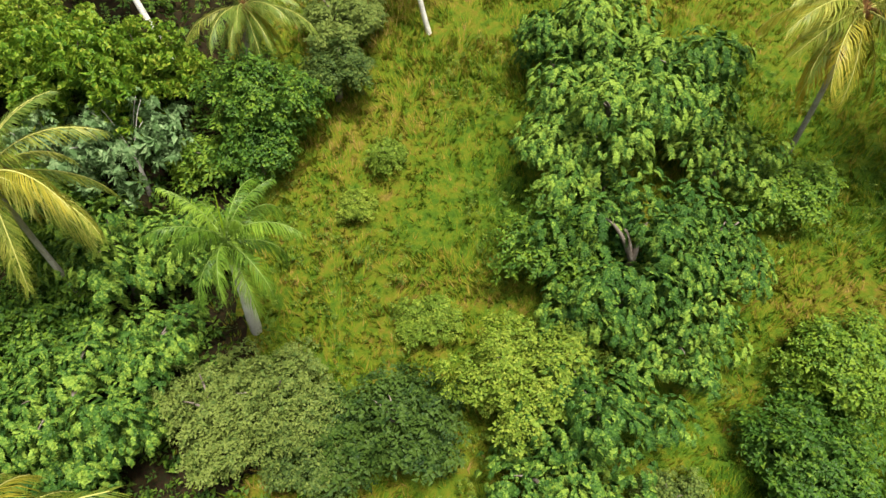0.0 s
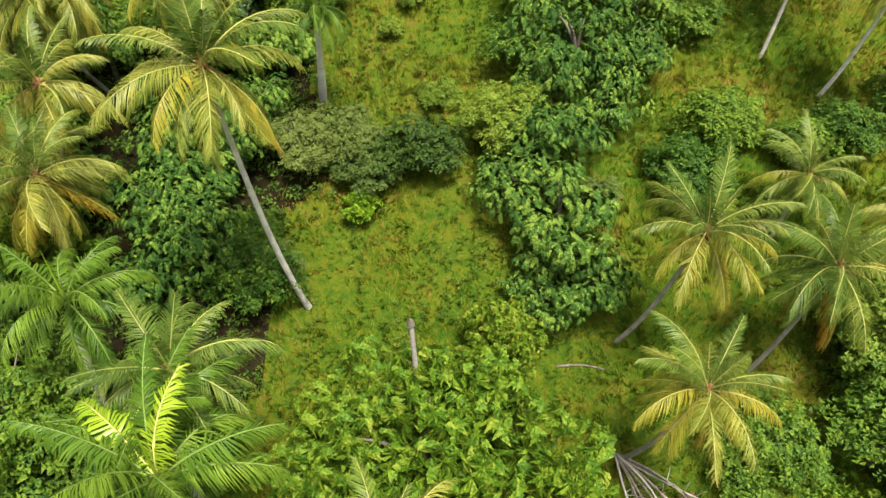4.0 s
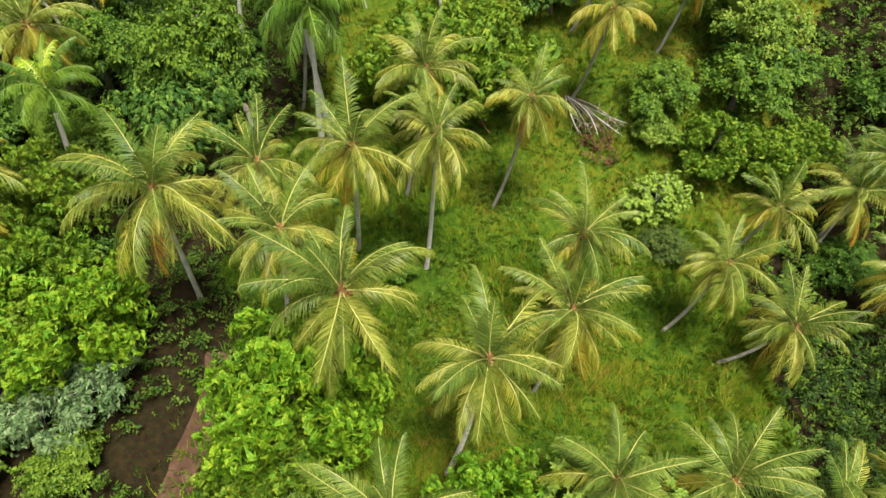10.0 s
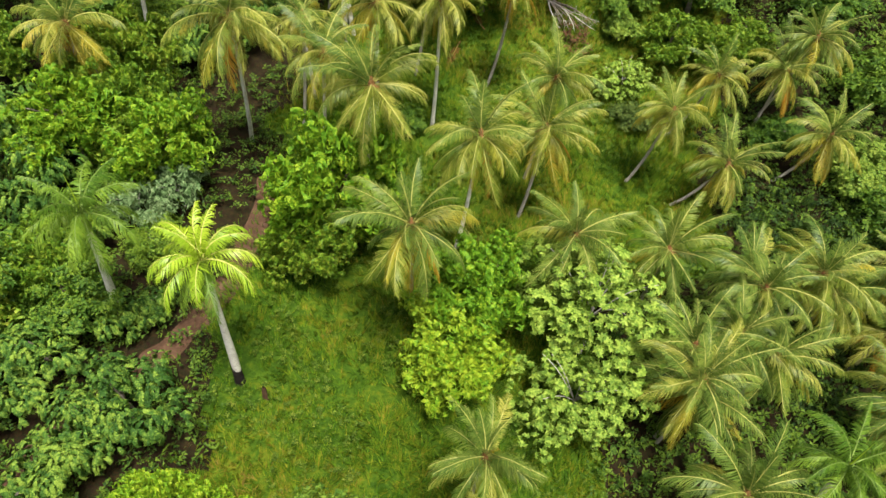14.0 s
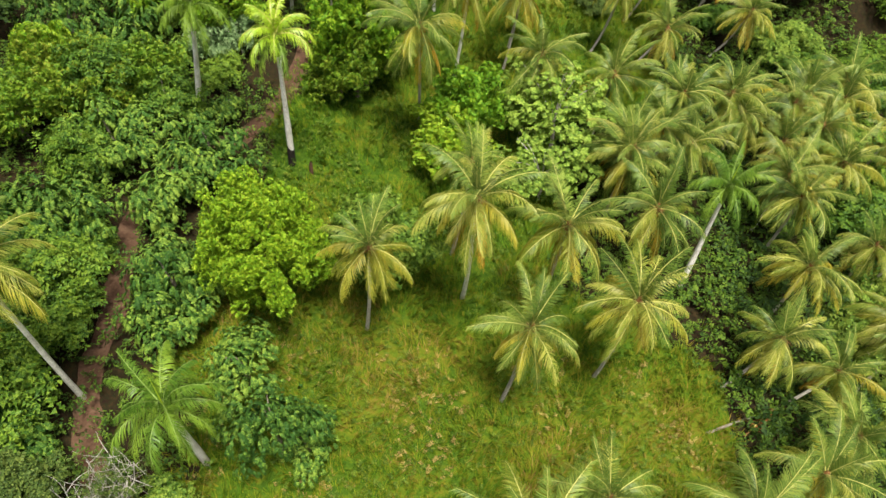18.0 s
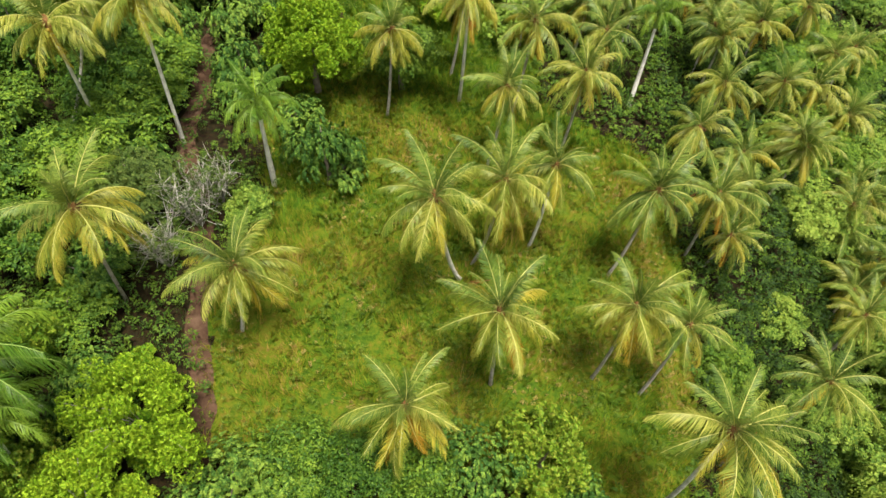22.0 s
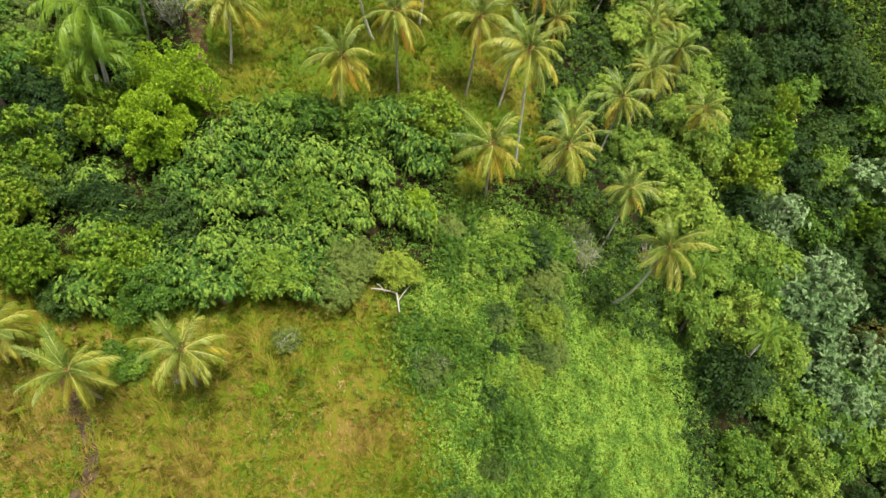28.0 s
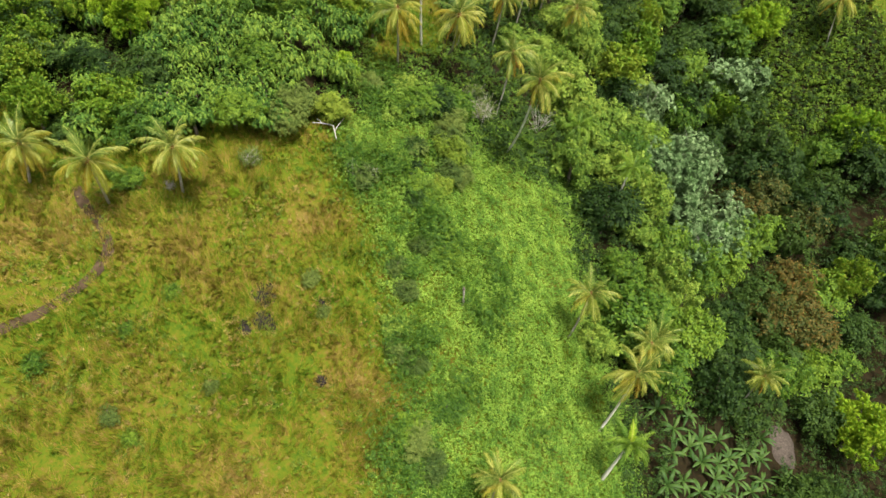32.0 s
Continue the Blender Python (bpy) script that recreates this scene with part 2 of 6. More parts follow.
M_CHAR = solid_mat("charred ground", [(0.3, (0.008, 0.007, 0.006)), (0.6, (0.025, 0.020, 0.017)), (0.8, (0.09, 0.07, 0.05))], 3, 0.95, 0.8)
M_MANGO = leaf_mat("mango leaves", [(0.15, (0.058, 0.135, 0.011)), (0.5, (0.130, 0.225, 0.016)), (0.8, (0.205, 0.290, 0.024)), (0.97, (0.270, 0.300, 0.034))], 0.4, 0.27, 0.25, 0.35, 0.15, grain=9.0)
M_BRIGHT = leaf_mat("bright mango leaves", [(0.15, (0.075, 0.185, 0.010)), (0.5, (0.145, 0.280, 0.014)), (0.9, (0.275, 0.365, 0.022))], 0.45, 0.27, 0.3, 0.35, 0.15, grain=9.0)
M_DOME = leaf_mat("lime dome leaves", [(0.15, (0.105, 0.215, 0.010)), (0.5, (0.185, 0.320, 0.014)), (0.9, (0.310, 0.400, 0.024))], 0.45, 0.27, 0.2, 0.35, 0.15, grain=10.0)
M_PINN = leaf_mat("feathery leaves", [(0.10, (0.026, 0.075, 0.011)), (0.5, (0.072, 0.155, 0.020)), (0.9, (0.215, 0.315, 0.040))], 0.48, 0.24, 0.25, 0.30, 0.16, grain=13.0)
M_ROUND = leaf_mat("shrub leaves", [(0.15, (0.032, 0.082, 0.010)), (0.5, (0.078, 0.155, 0.015)), (0.9, (0.170, 0.255, 0.022))], 0.45, 0.27, 0.35, 0.4, 0.15, grain=9.0)
M_OLIVE = leaf_mat("olive shrub leaves", [(0.15, (0.042, 0.078, 0.016)), (0.5, (0.088, 0.135, 0.025)), (0.9, (0.165, 0.210, 0.042))], 0.5, 0.28, 0.4, 0.3, grain=11.0)
M_YOUNG_SHRUB = leaf_mat("yellow-green shrub leaves", [(0.15, (0.095, 0.160, 0.015)), (0.5, (0.165, 0.240, 0.023)), (0.9, (0.270, 0.325, 0.040))], 0.5, 0.28, 0.3, 0.3, grain=11.0)
# Shrub green made darker, painting in the shaded gaps below the crowns.
M_SHADED_UNDER = leaf_mat("shade-darkened undergrowth leaves", [(0.15, (0.020, 0.050, 0.007)), (0.5, (0.048, 0.098, 0.011)), (0.9, (0.110, 0.175, 0.017))], 0.5, 0.22, 0.2, 0.5, 0.12, grain=9.0)
M_LIMET = leaf_mat("lime tree leaves", [(0.15, (0.100, 0.185, 0.022)), (0.5, (0.190, 0.295, 0.036)), (0.9, (0.320, 0.420, 0.065))], 0.45, 0.3, 0.2, 0.3, 0.15, grain=9.0)
M_SILVER = leaf_mat("silvery leaves", [(0.15, (0.060, 0.115, 0.034)), (0.5, (0.120, 0.200, 0.075)), (0.9, (0.220, 0.305, 0.132))], 0.6, 0.22, 0.3, 0.3, 0.1, grain=7.0)
M_VINE = leaf_mat("vine leaves", [(0.10, (0.045, 0.105, 0.012)), (0.5, (0.122, 0.235, 0.026)), (0.9, (0.245, 0.355, 0.050))], 0.5, 0.22, 0.1, 0.60, grain=9.0, patch_scale=0.55)
M_VINE_TREE = leaf_mat("hanging vine leaves", [(0.10, (0.050, 0.110, 0.013)), (0.5, (0.130, 0.215, 0.024)), (0.9, (0.260, 0.335, 0.048))], 0.5, 0.24, 0.25, 0.40, grain=9.0, patch_scale=0.7)
M_WEED = leaf_mat("weeds", [(0.15, (0.052, 0.095, 0.012)), (0.5, (0.098, 0.162, 0.018)), (0.9, (0.196, 0.228, 0.028))], 0.55, 0.28, 0.2, 0.5, grain=12.0)
M_STRAW = leaf_mat("scorched straw", [(0.2, (0.17, 0.12, 0.035)), (0.8, (0.33, 0.25, 0.075))], 0.8, 0.2, 0.3, 0.3)
M_DEAD = leaf_mat("dead leaves", [(0.2, (0.060, 0.028, 0.014)), (0.8, (0.150, 0.070, 0.035))], 0.8, 0.1, 0.3, 0.3)
M_RUST = leaf_mat("rusty leaves", [(0.15, (0.030, 0.050, 0.010)), (0.45, (0.060, 0.078, 0.014)), (0.70, (0.105, 0.085, 0.017)), (0.97, (0.170, 0.090, 0.018))], 0.55, 0.25, 0.3, 0.4, grain=8.0)
# Leaf colour darkened to hold the shade of ravine and deep wood.
M_SHADED_LEAF = leaf_mat("shade-deepened green leaves", [(0.15, (0.009, 0.024, 0.005)), (0.5, (0.021, 0.048, 0.008)), (0.9, (0.054, 0.095, 0.014))], 0.5, 0.18, 0.35, 0.4, 0.12, grain=9.0)
M_YELLOW = leaf_mat("yellow-green leaves", [(0.15, (0.120, 0.230, 0.010)), (0.5, (0.225, 0.370, 0.016)), (0.9, (0.360, 0.470, 0.030))], 0.45, 0.25, 0.15, 0.35, 0.15, grain=12.0)
M_BANANA = leaf_mat("banana leaves", [(0.15, (0.030, 0.075, 0.014)), (0.9, (0.085, 0.150, 0.032))], 0.5, 0.3, 0.5, 0.2, 0.15)


# ---- relief of the hillside ----
def smooth_table(ys, zs, lo=-400, hi=400, width=4.0):
    """A height profile on a 1 m grid, rounded off at its knots."""
    g = np.arange(lo, hi + 1.0)
    v = np.interp(g, ys, zs)
    k = np.exp(-0.5 * (np.arange(-14, 15) / width) ** 2)
    return g, np.convolve(np.pad(v, 14, mode="edge"), k / k.sum(), mode="valid")


SPINE = smooth_table([-400, -260, -150, -120, -112, -96, -80, -67, -50, -30, -14, -3, 5, 12, 20, 30, 60, 140, 400],
                     [-90, -60, -24, -12.6, -9.0, -5.2, -1.4, 0.9, 2.4, 3.6, 4.6, 7.6, 11.0, 14.2, 17.2, 21.5, 34, 62, 90])
SIDE = smooth_table([-400, -100, -70, -10, 8, 400], [0.10, 0.10, 0.16, 0.17, 0.0, 0.0])
KNEE = smooth_table([-400, -120, -110, -95, -65, -30, 5, 400], [8, 8, 9.5, 12, 19, 38, 60, 60])


def lumps(x, y, size, seed):
    """Smooth value noise, 0 to 1."""
    x, y = np.asarray(x, float) / size, np.asarray(y, float) / size
    i, j = np.floor(x), np.floor(y)
    u, v = x - i, y - j
    u, v = u * u * (3 - 2 * u), v * v * (3 - 2 * v)

    def h(a, b):
        q = np.sin(a * 127.1 + b * 311.7 + seed * 74.7) * 43758.5453
        return q - np.floor(q)

    return (h(i, j) * (1 - u) + h(i + 1, j) * u) * (1 - v) + (h(i, j + 1) * (1 - u) + h(i + 1, j + 1) * u) * v


def ground_z(x, y):
    """Height of the hillside."""
    x, y = np.asarray(x, float), np.asarray(y, float)
    u = x + 5.0
    z = np.interp(y, *SPINE)
    z = z - np.interp(y, *SIDE) * 60 * np.tanh(u / 60)
    s = (u - np.interp(y, *KNEE)) / 4.0
    z = z - 0.72 * 4.0 * np.logaddexp(0, s) + 1.25 * 9.0 * np.logaddexp(0, (u - 82) / 9.0)
    return z + 0.55 * (lumps(x, y, 5.0, 1) - 0.5) + 0.22 * (lumps(x, y, 1.6, 2) - 0.5)


# ---- mesh helpers ----
def build(name, verts, faces, mats, smooth=False):
    """A mesh from an array of vertices and a list of (faces of one size, material number)."""
    me = bpy.data.meshes.new(name)
    verts = np.asarray(verts, np.float32)
    faces = [(np.asarray(f, np.int32), k) for f, k in faces if len(f)]
    me.vertices.add(len(verts))
    me.vertices.foreach_set("co", verts.ravel())
    me.loops.add(sum(f.size for f, _ in faces))
    me.loops.foreach_set("vertex_index", np.concatenate([f.ravel() for f, _ in faces]))
    me.polygons.add(sum(len(f) for f, _ in faces))
    counts = np.concatenate([np.full(len(f), f.shape[1]) for f, _ in faces])
    me.polygons.foreach_set("loop_start", np.concatenate([[0], np.cumsum(counts)[:-1]]).astype(np.int32))
    me.polygons.foreach_set("material_index", np.concatenate([np.full(len(f), k) for f, k in faces]).astype(np.int32))
    if smooth:
        me.polygons.foreach_set("use_smooth", np.ones(len(counts), bool))
    for m in mats:
        me.materials.append(m)
    me.update(calc_edges=True)
    return me


def part(name, me, parent, label="", at=None):
    ob = new(name, me)
    ob.parent = parent
    if at is not None:
        ob.matrix_basis = at
    return tagged(ob, label)


def tube(pts, radii, sides=8):
    """Vertices and quads of a round tube through the points, closed at its end."""
    pts, radii = np.asarray(pts, float), np.asarray(radii, float)
    d = np.gradient(pts, axis=0)
    d /= np.linalg.norm(d, axis=1)[:, None] + 1e-9
    ref = np.where(np.abs(d[:, 2:3]) > 0.9, [[1.0, 0, 0]], [[0, 0, 1.0]])
    a = np.cross(d, ref)
    a /= np.linalg.norm(a, axis=1)[:, None]
    b = np.cross(d, a)
    w = np.linspace(0, 2 * np.pi, sides, endpoint=False)
    v = pts[:, None] + radii[:, None, None] * (a[:, None] * np.cos(w)[None, :, None] + b[:, None] * np.sin(w)[None, :, None])
    n = len(pts)
    i, j = np.meshgrid(np.arange(n - 1), np.arange(sides), indexing="ij")
    k = (j + 1) % sides
    q = np.stack([i * sides + j, i * sides + k, (i + 1) * sides + k, (i + 1) * sides + j], -1).reshape(-1, 4)
    return v.reshape(-1, 3), q[:, ::-1]


def merge(pieces):
    """Several (vertices, faces) as one."""
    vs, fs, n = [], [], 0
    for v, f in pieces:
        vs.append(v)
        fs.append(np.asarray(f) + n)
        n += len(v)
    return np.concatenate(vs), np.concatenate(fs)


def strew(template, pos, fwd, size, rng, up=None):
    """Copies of a leaf spray (vertices, triangles) at the places, pointing along fwd."""
    tv, tf = template
    f = fwd / (np.linalg.norm(fwd, axis=1)[:, None] + 1e-9)
    u = np.tile([[0, 0, 1.0]], (len(f), 1)) if up is None else up
    u = u + rng.normal(0, 0.25, u.shape)
    s = np.cross(u, f)
    s /= np.linalg.norm(s, axis=1)[:, None] + 1e-9
    n = np.cross(f, s)
    v = pos[:, None] + size[:, None, None] * (tv[None, :, 0:1] * f[:, None] + tv[None, :, 1:2] * s[:, None] + tv[None, :, 2:3] * n[:, None])
    q = tf[None] + (np.arange(len(pos)) * len(tv))[:, None, None]
    return v.reshape(-1, 3), q.reshape(-1, tf.shape[1])


def leaf(at, ang, length, width, dip=0.15, rise=0.1):
    """One folded leaf of two triangles a side, lying along ang."""
    c, s = math.cos(ang), math.sin(ang)
    rows = [(0, 0, 0), (0.45, width, rise), (1, 0, -dip), (0.45, -width, rise)]
    v = np.array([(at[0] + length * (x * c - y * s), at[1] + length * (x * s + y * c), at[2] + length * z) for x, y, z in rows])
    return v, np.array([(0, 2, 1), (0, 3, 2)])


def blade(at, ang, length, width, dip, rise):
    """One small leaf as a single slanting facet."""
    c, s = math.cos(ang), math.sin(ang)
    rows = [(0.05, 0, 0), (0.62, width, rise), (1, -width * 0.5, -dip)]
    v = np.array([(at[0] + length * (x * c - y * s), at[1] + length * (x * s + y * c), at[2] + length * z) for x, y, z in rows])
    return v, np.array([(0, 2, 1)])


def tuft(n, width, dip, seed):
    """A twig's end: narrow leaves all round, the inner ones upright."""
    r = random.Random(seed)
    return merge([blade((0, 0, 0.12 if k % 3 else 0.3), k * 2.4 + r.uniform(-0.3, 0.3), r.uniform(0.7, 1.1) * (1 if k % 3 else 0.7), width, dip * r.uniform(0.5, 1.4), 0.12) for k in range(n)])


def rosette(n, width, dip, seed):
    r = random.Random(seed)
    return merge([leaf((0.05, 0, 0), k * 2 * math.pi / n + r.uniform(-0.3, 0.3), r.uniform(0.75, 1.1), width, dip * r.uniform(0.6, 1.4), 0.06) for k in range(n)])


def twig(n, seed, width=0.3):
    """A leafy twig one unit long with alternate leaves."""
    r = random.Random(seed)
    return merge([blade((k / n, 0, r.uniform(-0.05, 0.12)), r.uniform(0.4, 1.3) * (1 if k % 2 else -1), r.uniform(0.38, 0.6), width, r.uniform(0.0, 0.35), 0.1) for k in range(n)])


def tongue(n, width, droop, seed):
    """A hanging compound leaf: an arched midrib with a close row of pointed leaflets on either side."""
    r = random.Random(seed)
    s = [k / n for k in range(n + 1)]
    rib = [(0.90 * q - 0.22 * q * q, 0.0, 0.22 * q - droop * q * q) for q in s]
    verts, tris = list(rib), []
    for k in range(n):
        w = width * math.sin(math.pi * (0.24 + 0.64 * s[k])) ** 0.5
        a, b = rib[k], rib[min(n, k + 2)]
        for sg in (1, -1):
            verts.append((b[0] + r.uniform(-0.02, 0.05), sg * w * r.uniform(0.85, 1.12), b[2] - w * r.uniform(0.10, 0.5)))
            m = len(verts) - 1
            tris.append((k, min(n, k + 2), m) if sg < 0 else (min(n, k + 2), k, m))
    return np.array(verts), np.array(tris)


SPRAYS = {
    "mango": [tuft(9, 0.20, 0.6, 1), tuft(8, 0.22, 0.8, 2)],
    "pinnate": [tongue(8, 0.22, 0.60, 3), tongue(7, 0.25, 0.85, 4)],
    "round": [twig(7, 5, 0.36), twig(6, 6, 0.42)],
    "lime": [rosette(7, 0.26, 0.25, 7), rosette(6, 0.28, 0.1, 8)],
    "palmate": [tuft(10, 0.24, 0.3, 9), tuft(9, 0.26, 0.4, 10)],
    "vine": [twig(5, 11, 0.45), tuft(5, 0.42, 0.2, 12)],
}


def lobed_points(rng, n, radius, flat, lobes, lobe_size, skirt):
    """Points and outward ways on the skin of a crown made of rounded lobes, with the lobes' centres and radii."""
    d = rng.normal(size=(lobes, 3))
    d[:, 2] = np.abs(d[:, 2]) * 1.1 - skirt
    d /= np.linalg.norm(d, axis=1)[:, None]
    c = d * np.sqrt(rng.uniform(0.22, 0.82, (lobes, 1))) * [rng.uniform(0.85, 1.12), rng.uniform(0.85, 1.12), 1]
    az, ph = np.arctan2(c[:, 1], c[:, 0]), rng.uniform(0, 6.28, 2)
    c[:, :2] *= (1 + 0.22 * np.sin(2 * az + ph[0]) + 0.14 * np.sin(5 * az + ph[1]))[:, None]
    r = lobe_size * rng.uniform(0.6, 1.35, lobes)
    k = rng.choice(lobes, n * 3, p=r ** 2 / (r ** 2).sum())
    w = rng.normal(size=(n * 3, 3))
    w[:, 2] += 0.5
    w /= np.linalg.norm(w, axis=1)[:, None]
    p = c[k] + w * r[k][:, None] * rng.uniform(0.82, 1.12, (n * 3, 1))
    inside = np.zeros(n * 3, bool)
    for m in range(lobes):
        inside |= (np.linalg.norm(p - c[m], axis=1) < 0.74 * r[m]) & (k != m)
    p, w = p[~inside][:n], w[~inside][:n]
    out = w + 0.45 * p
    s = np.array([radius, radius, radius * flat])
    return p * s, out, c * s, r


CROWNS = {}
LEAF_AREA = {"mango": 0.90, "lime": 1.5, "palmate": 1.2, "pinnate": 0.32, "round": 0.30, "vine": 0.42}


def crown(kind, radius, flat, seed, cover, size, mat, lobes=16, lobe_size=0.42, droop=0.35, skirt=0.3, core=0.25):
    """A shared crown mesh (leaf sprays outside, larger ones in its shade) and the centres of its lobes."""
    key = (kind, radius, flat, seed, mat.name, size, lobes)
    if key not in CROWNS:
        rng = np.random.default_rng(seed)
        n = int(cover * 10.0 * radius * radius / (LEAF_AREA[kind] * size * size))
        p, out, c, r = lobed_points(rng, n, radius, flat, lobes, lobe_size, skirt)
        out = out / np.linalg.norm(out, axis=1)[:, None]
        up = out + [0, 0, 0.55]
        fwd = rng.normal(size=p.shape)
        if kind == "round":
            fwd = 0.6 * fwd + out * [1.5, 1.5, 0.6] - [0, 0, droop]
        if kind == "pinnate":
            fwd = 0.55 * fwd * [1, 1, 0.4] + out * [1.6, 1.6, 0.3]
            up = out * 0.5 + [0, 0, 1.0]
        fwd -= 0.85 * up * (fwd * up).sum(1)[:, None] / (up * up).sum(1)[:, None]
        h = len(p) // 2
        sz = size * rng.uniform(0.65, 1.3, len(p))
        pieces = [strew(SPRAYS[kind][0], p[:h], fwd[:h], sz[:h], rng, up[:h]), strew(SPRAYS[kind][1], p[h:], fwd[h:], sz[h:], rng, up[h:])]
        k = rng.choice(len(p), int(len(p) * core))
        inner = p[k] * rng.uniform(0.55, 0.85, (len(k), 1))
        pieces.append(strew(SPRAYS[kind][0], inner, fwd[k], sz[k] * 1.45, rng, up[k]))
        v, f = merge(pieces)
        CROWNS[key] = build(kind + " crown", v, [(f, 0)], [mat]), c
    return CROWNS[key]


def bend(a, b, sag, n=7):
    t = np.linspace(0, 1, n)[:, None]
    return np.asarray(a) * (1 - t) + np.asarray(b) * t + np.asarray(sag) * np.sin(np.pi * t)


# ---- palms ----
def frond_mesh(name, length, elev, turn, pairs, leaflet, width, droop, mat, seed, plume=0.0, sweep=0.0, swing=0.0, rib=None):
    """A feather frond along +x: a tapered rib and long folded leaflets that hang from it, combed together in uneven bunches."""
    rng = np.random.default_rng(seed)
    s = np.linspace(0, 1, 12)
    ang = np.radians(elev - turn * s ** 1.35)
    step = length / 11
    x = np.concatenate([[0], np.cumsum(np.cos((ang[1:] + ang[:-1]) / 2) * step)])
    z = np.concatenate([[0], np.cumsum(np.sin((ang[1:] + ang[:-1]) / 2) * step)])
    y = sweep * length * s ** 2
    pts = np.stack([x, y, z], 1)
    rv, rq = tube(pts, np.interp(s, [0, 0.15, 1], [0.060, 0.034, 0.010]), 3)
    u = np.repeat(np.linspace(0.12, 0.995, pairs), 2) + rng.normal(0, 0.004, pairs * 2)
    sgn = np.tile([1.0, -1.0], pairs)
    p = np.stack([np.interp(u, s, pts[:, k]) for k in range(3)], 1)
    a = np.interp(u, s, ang)
    t = np.stack([np.cos(a), 0 * a, np.sin(a)], 1)
    nrm = np.stack([-np.sin(a), 0 * a, np.cos(a)], 1)
    side = np.stack([0 * a, sgn, 0 * a], 1)
    knots = np.linspace(0, 1, 15)
    comb = np.where(sgn > 0, np.interp(u, knots, rng.normal(0, 1, 15)), np.interp(u, knots, rng.normal(0, 1, 15)))[:, None]
    lean = np.interp(u, [0, 0.5, 1], [0.50, 0.95, 2.0])[:, None] + 0.30 * comb + rng.normal(0, 0.09, (len(u), 1))
    lift = 0.14 + 0.16 * comb + plume * rng.normal(0, 1, (len(u), 1))
    d = side + t * lean + nrm * lift
    d /= np.linalg.norm(d, axis=1)[:, None]
    ll = (leaflet * np.interp(u, [0, 0.14, 0.35, 0.7, 1], [0.35, 0.80, 1.0, 0.85, 0.35]) * rng.uniform(0.82, 1.1, len(u)))[:, None]
    hang = droop * (1 + 0.25 * comb) * rng.uniform(0.8, 1.2, (len(u), 1))
    down = np.array([[0, swing, -1.0]])
    out = np.sqrt(np.clip(1 - 0.55 * np.clip(hang, 0, 1.3), 0.2, 1))
    mid = p + d * ll * 0.5 * (0.5 + 0.5 * out) + down * ll * hang * 0.20
    tip = p + (d * 0.92 * out + t * 0.10) * ll + down * ll * hang * 0.85
    wv = t * width * 0.5
    v = np.stack([p + wv * 0.6, p - wv * 0.6, mid + wv, mid - wv, tip], 1).reshape(-1, 3)
    b = (np.arange(len(u)) * 5)[:, None]
    n = len(rv)
    return build(name, np.concatenate([rv, v]), [(rq, 1), (b + [[0, 2, 3, 1]] + n, 0), (b + [[2, 4, 3]] + n, 0)], [mat, rib or M_RIB])


AGES = [(82, 16), (70, 40), (57, 62), (41, 76), (22, 78), (2, 70), (-26, 50), (-54, 28)]
COCO, COCO_GREEN, COCO_OLD, ROYAL = [], [], [], []
for k, (e, b) in enumerate(AGES):
    le = 3.1 if k == 0 else 4.35 - 0.04 * k
    COCO.append([frond_mesh("coconut frond", le, e, b, 60, 1.14, 0.052, 0.42 + 0.075 * k, M_COCO_YOUNG if k < 3 else M_COCO, 10 * k + j, 0.05, w, w * 3) for j, w in ((0, 0.07), (1, -0.09), (2, 0.0))])
    COCO_GREEN.append([frond_mesh("green frond", le, e, b, 60, 1.14, 0.052, 0.42 + 0.075 * k, M_COCO_YOUNG, 10 * k + j + 700, 0.05, w, w * 3) for j, w in ((0, 0.06), (1, -0.08))])
    COCO_OLD.append([frond_mesh("ageing frond", le * 0.96, e, b, 56, 1.06, 0.052, 0.95, M_COCO_OLD if k < 7 else M_COCO_GOLD, 10 * k + j + 5, 0.05, w, w * 3) for j, w in ((0, 0.05), (1, -0.06))])
    ROYAL.append([frond_mesh("royal frond", 2.2 if k == 0 else 3.05, e, b * 1.45, 64, 0.80, 0.046, 0.9, M_ROYAL, 10 * k + j + 7, 0.34, w, 0.0, M_SHAFT) for j, w in ((0, 0.05), (1, -0.05))])
DRY = [frond_mesh("withered frond", 3.4, -62, 20, 34, 0.6, 0.07, 0.9, M_DRY, 400 + j, 0.2) for j in range(2)]
LIME = [frond_mesh("young frond", le, e, b, 60, 0.78, 0.050, 0.8, M_LIME, 500 + j, 0.25) for j, (le, e, b) in enumerate(((2.6, 82, 70), (2.9, 68, 115), (3.1, 52, 138), (3.1, 30, 125)))]


def nut_mesh():
    bm = bmesh.new()
    bmesh.ops.create_icosphere(bm, subdivisions=1, radius=0.12)
    v, f = np.array([q.co for q in bm.verts]) * [1, 1, 1.3], np.array([[q.index for q in g.verts] for g in bm.faces])
    bm.free()
    return build("coconut", v, [(f, 0)], [M_NUT], True)


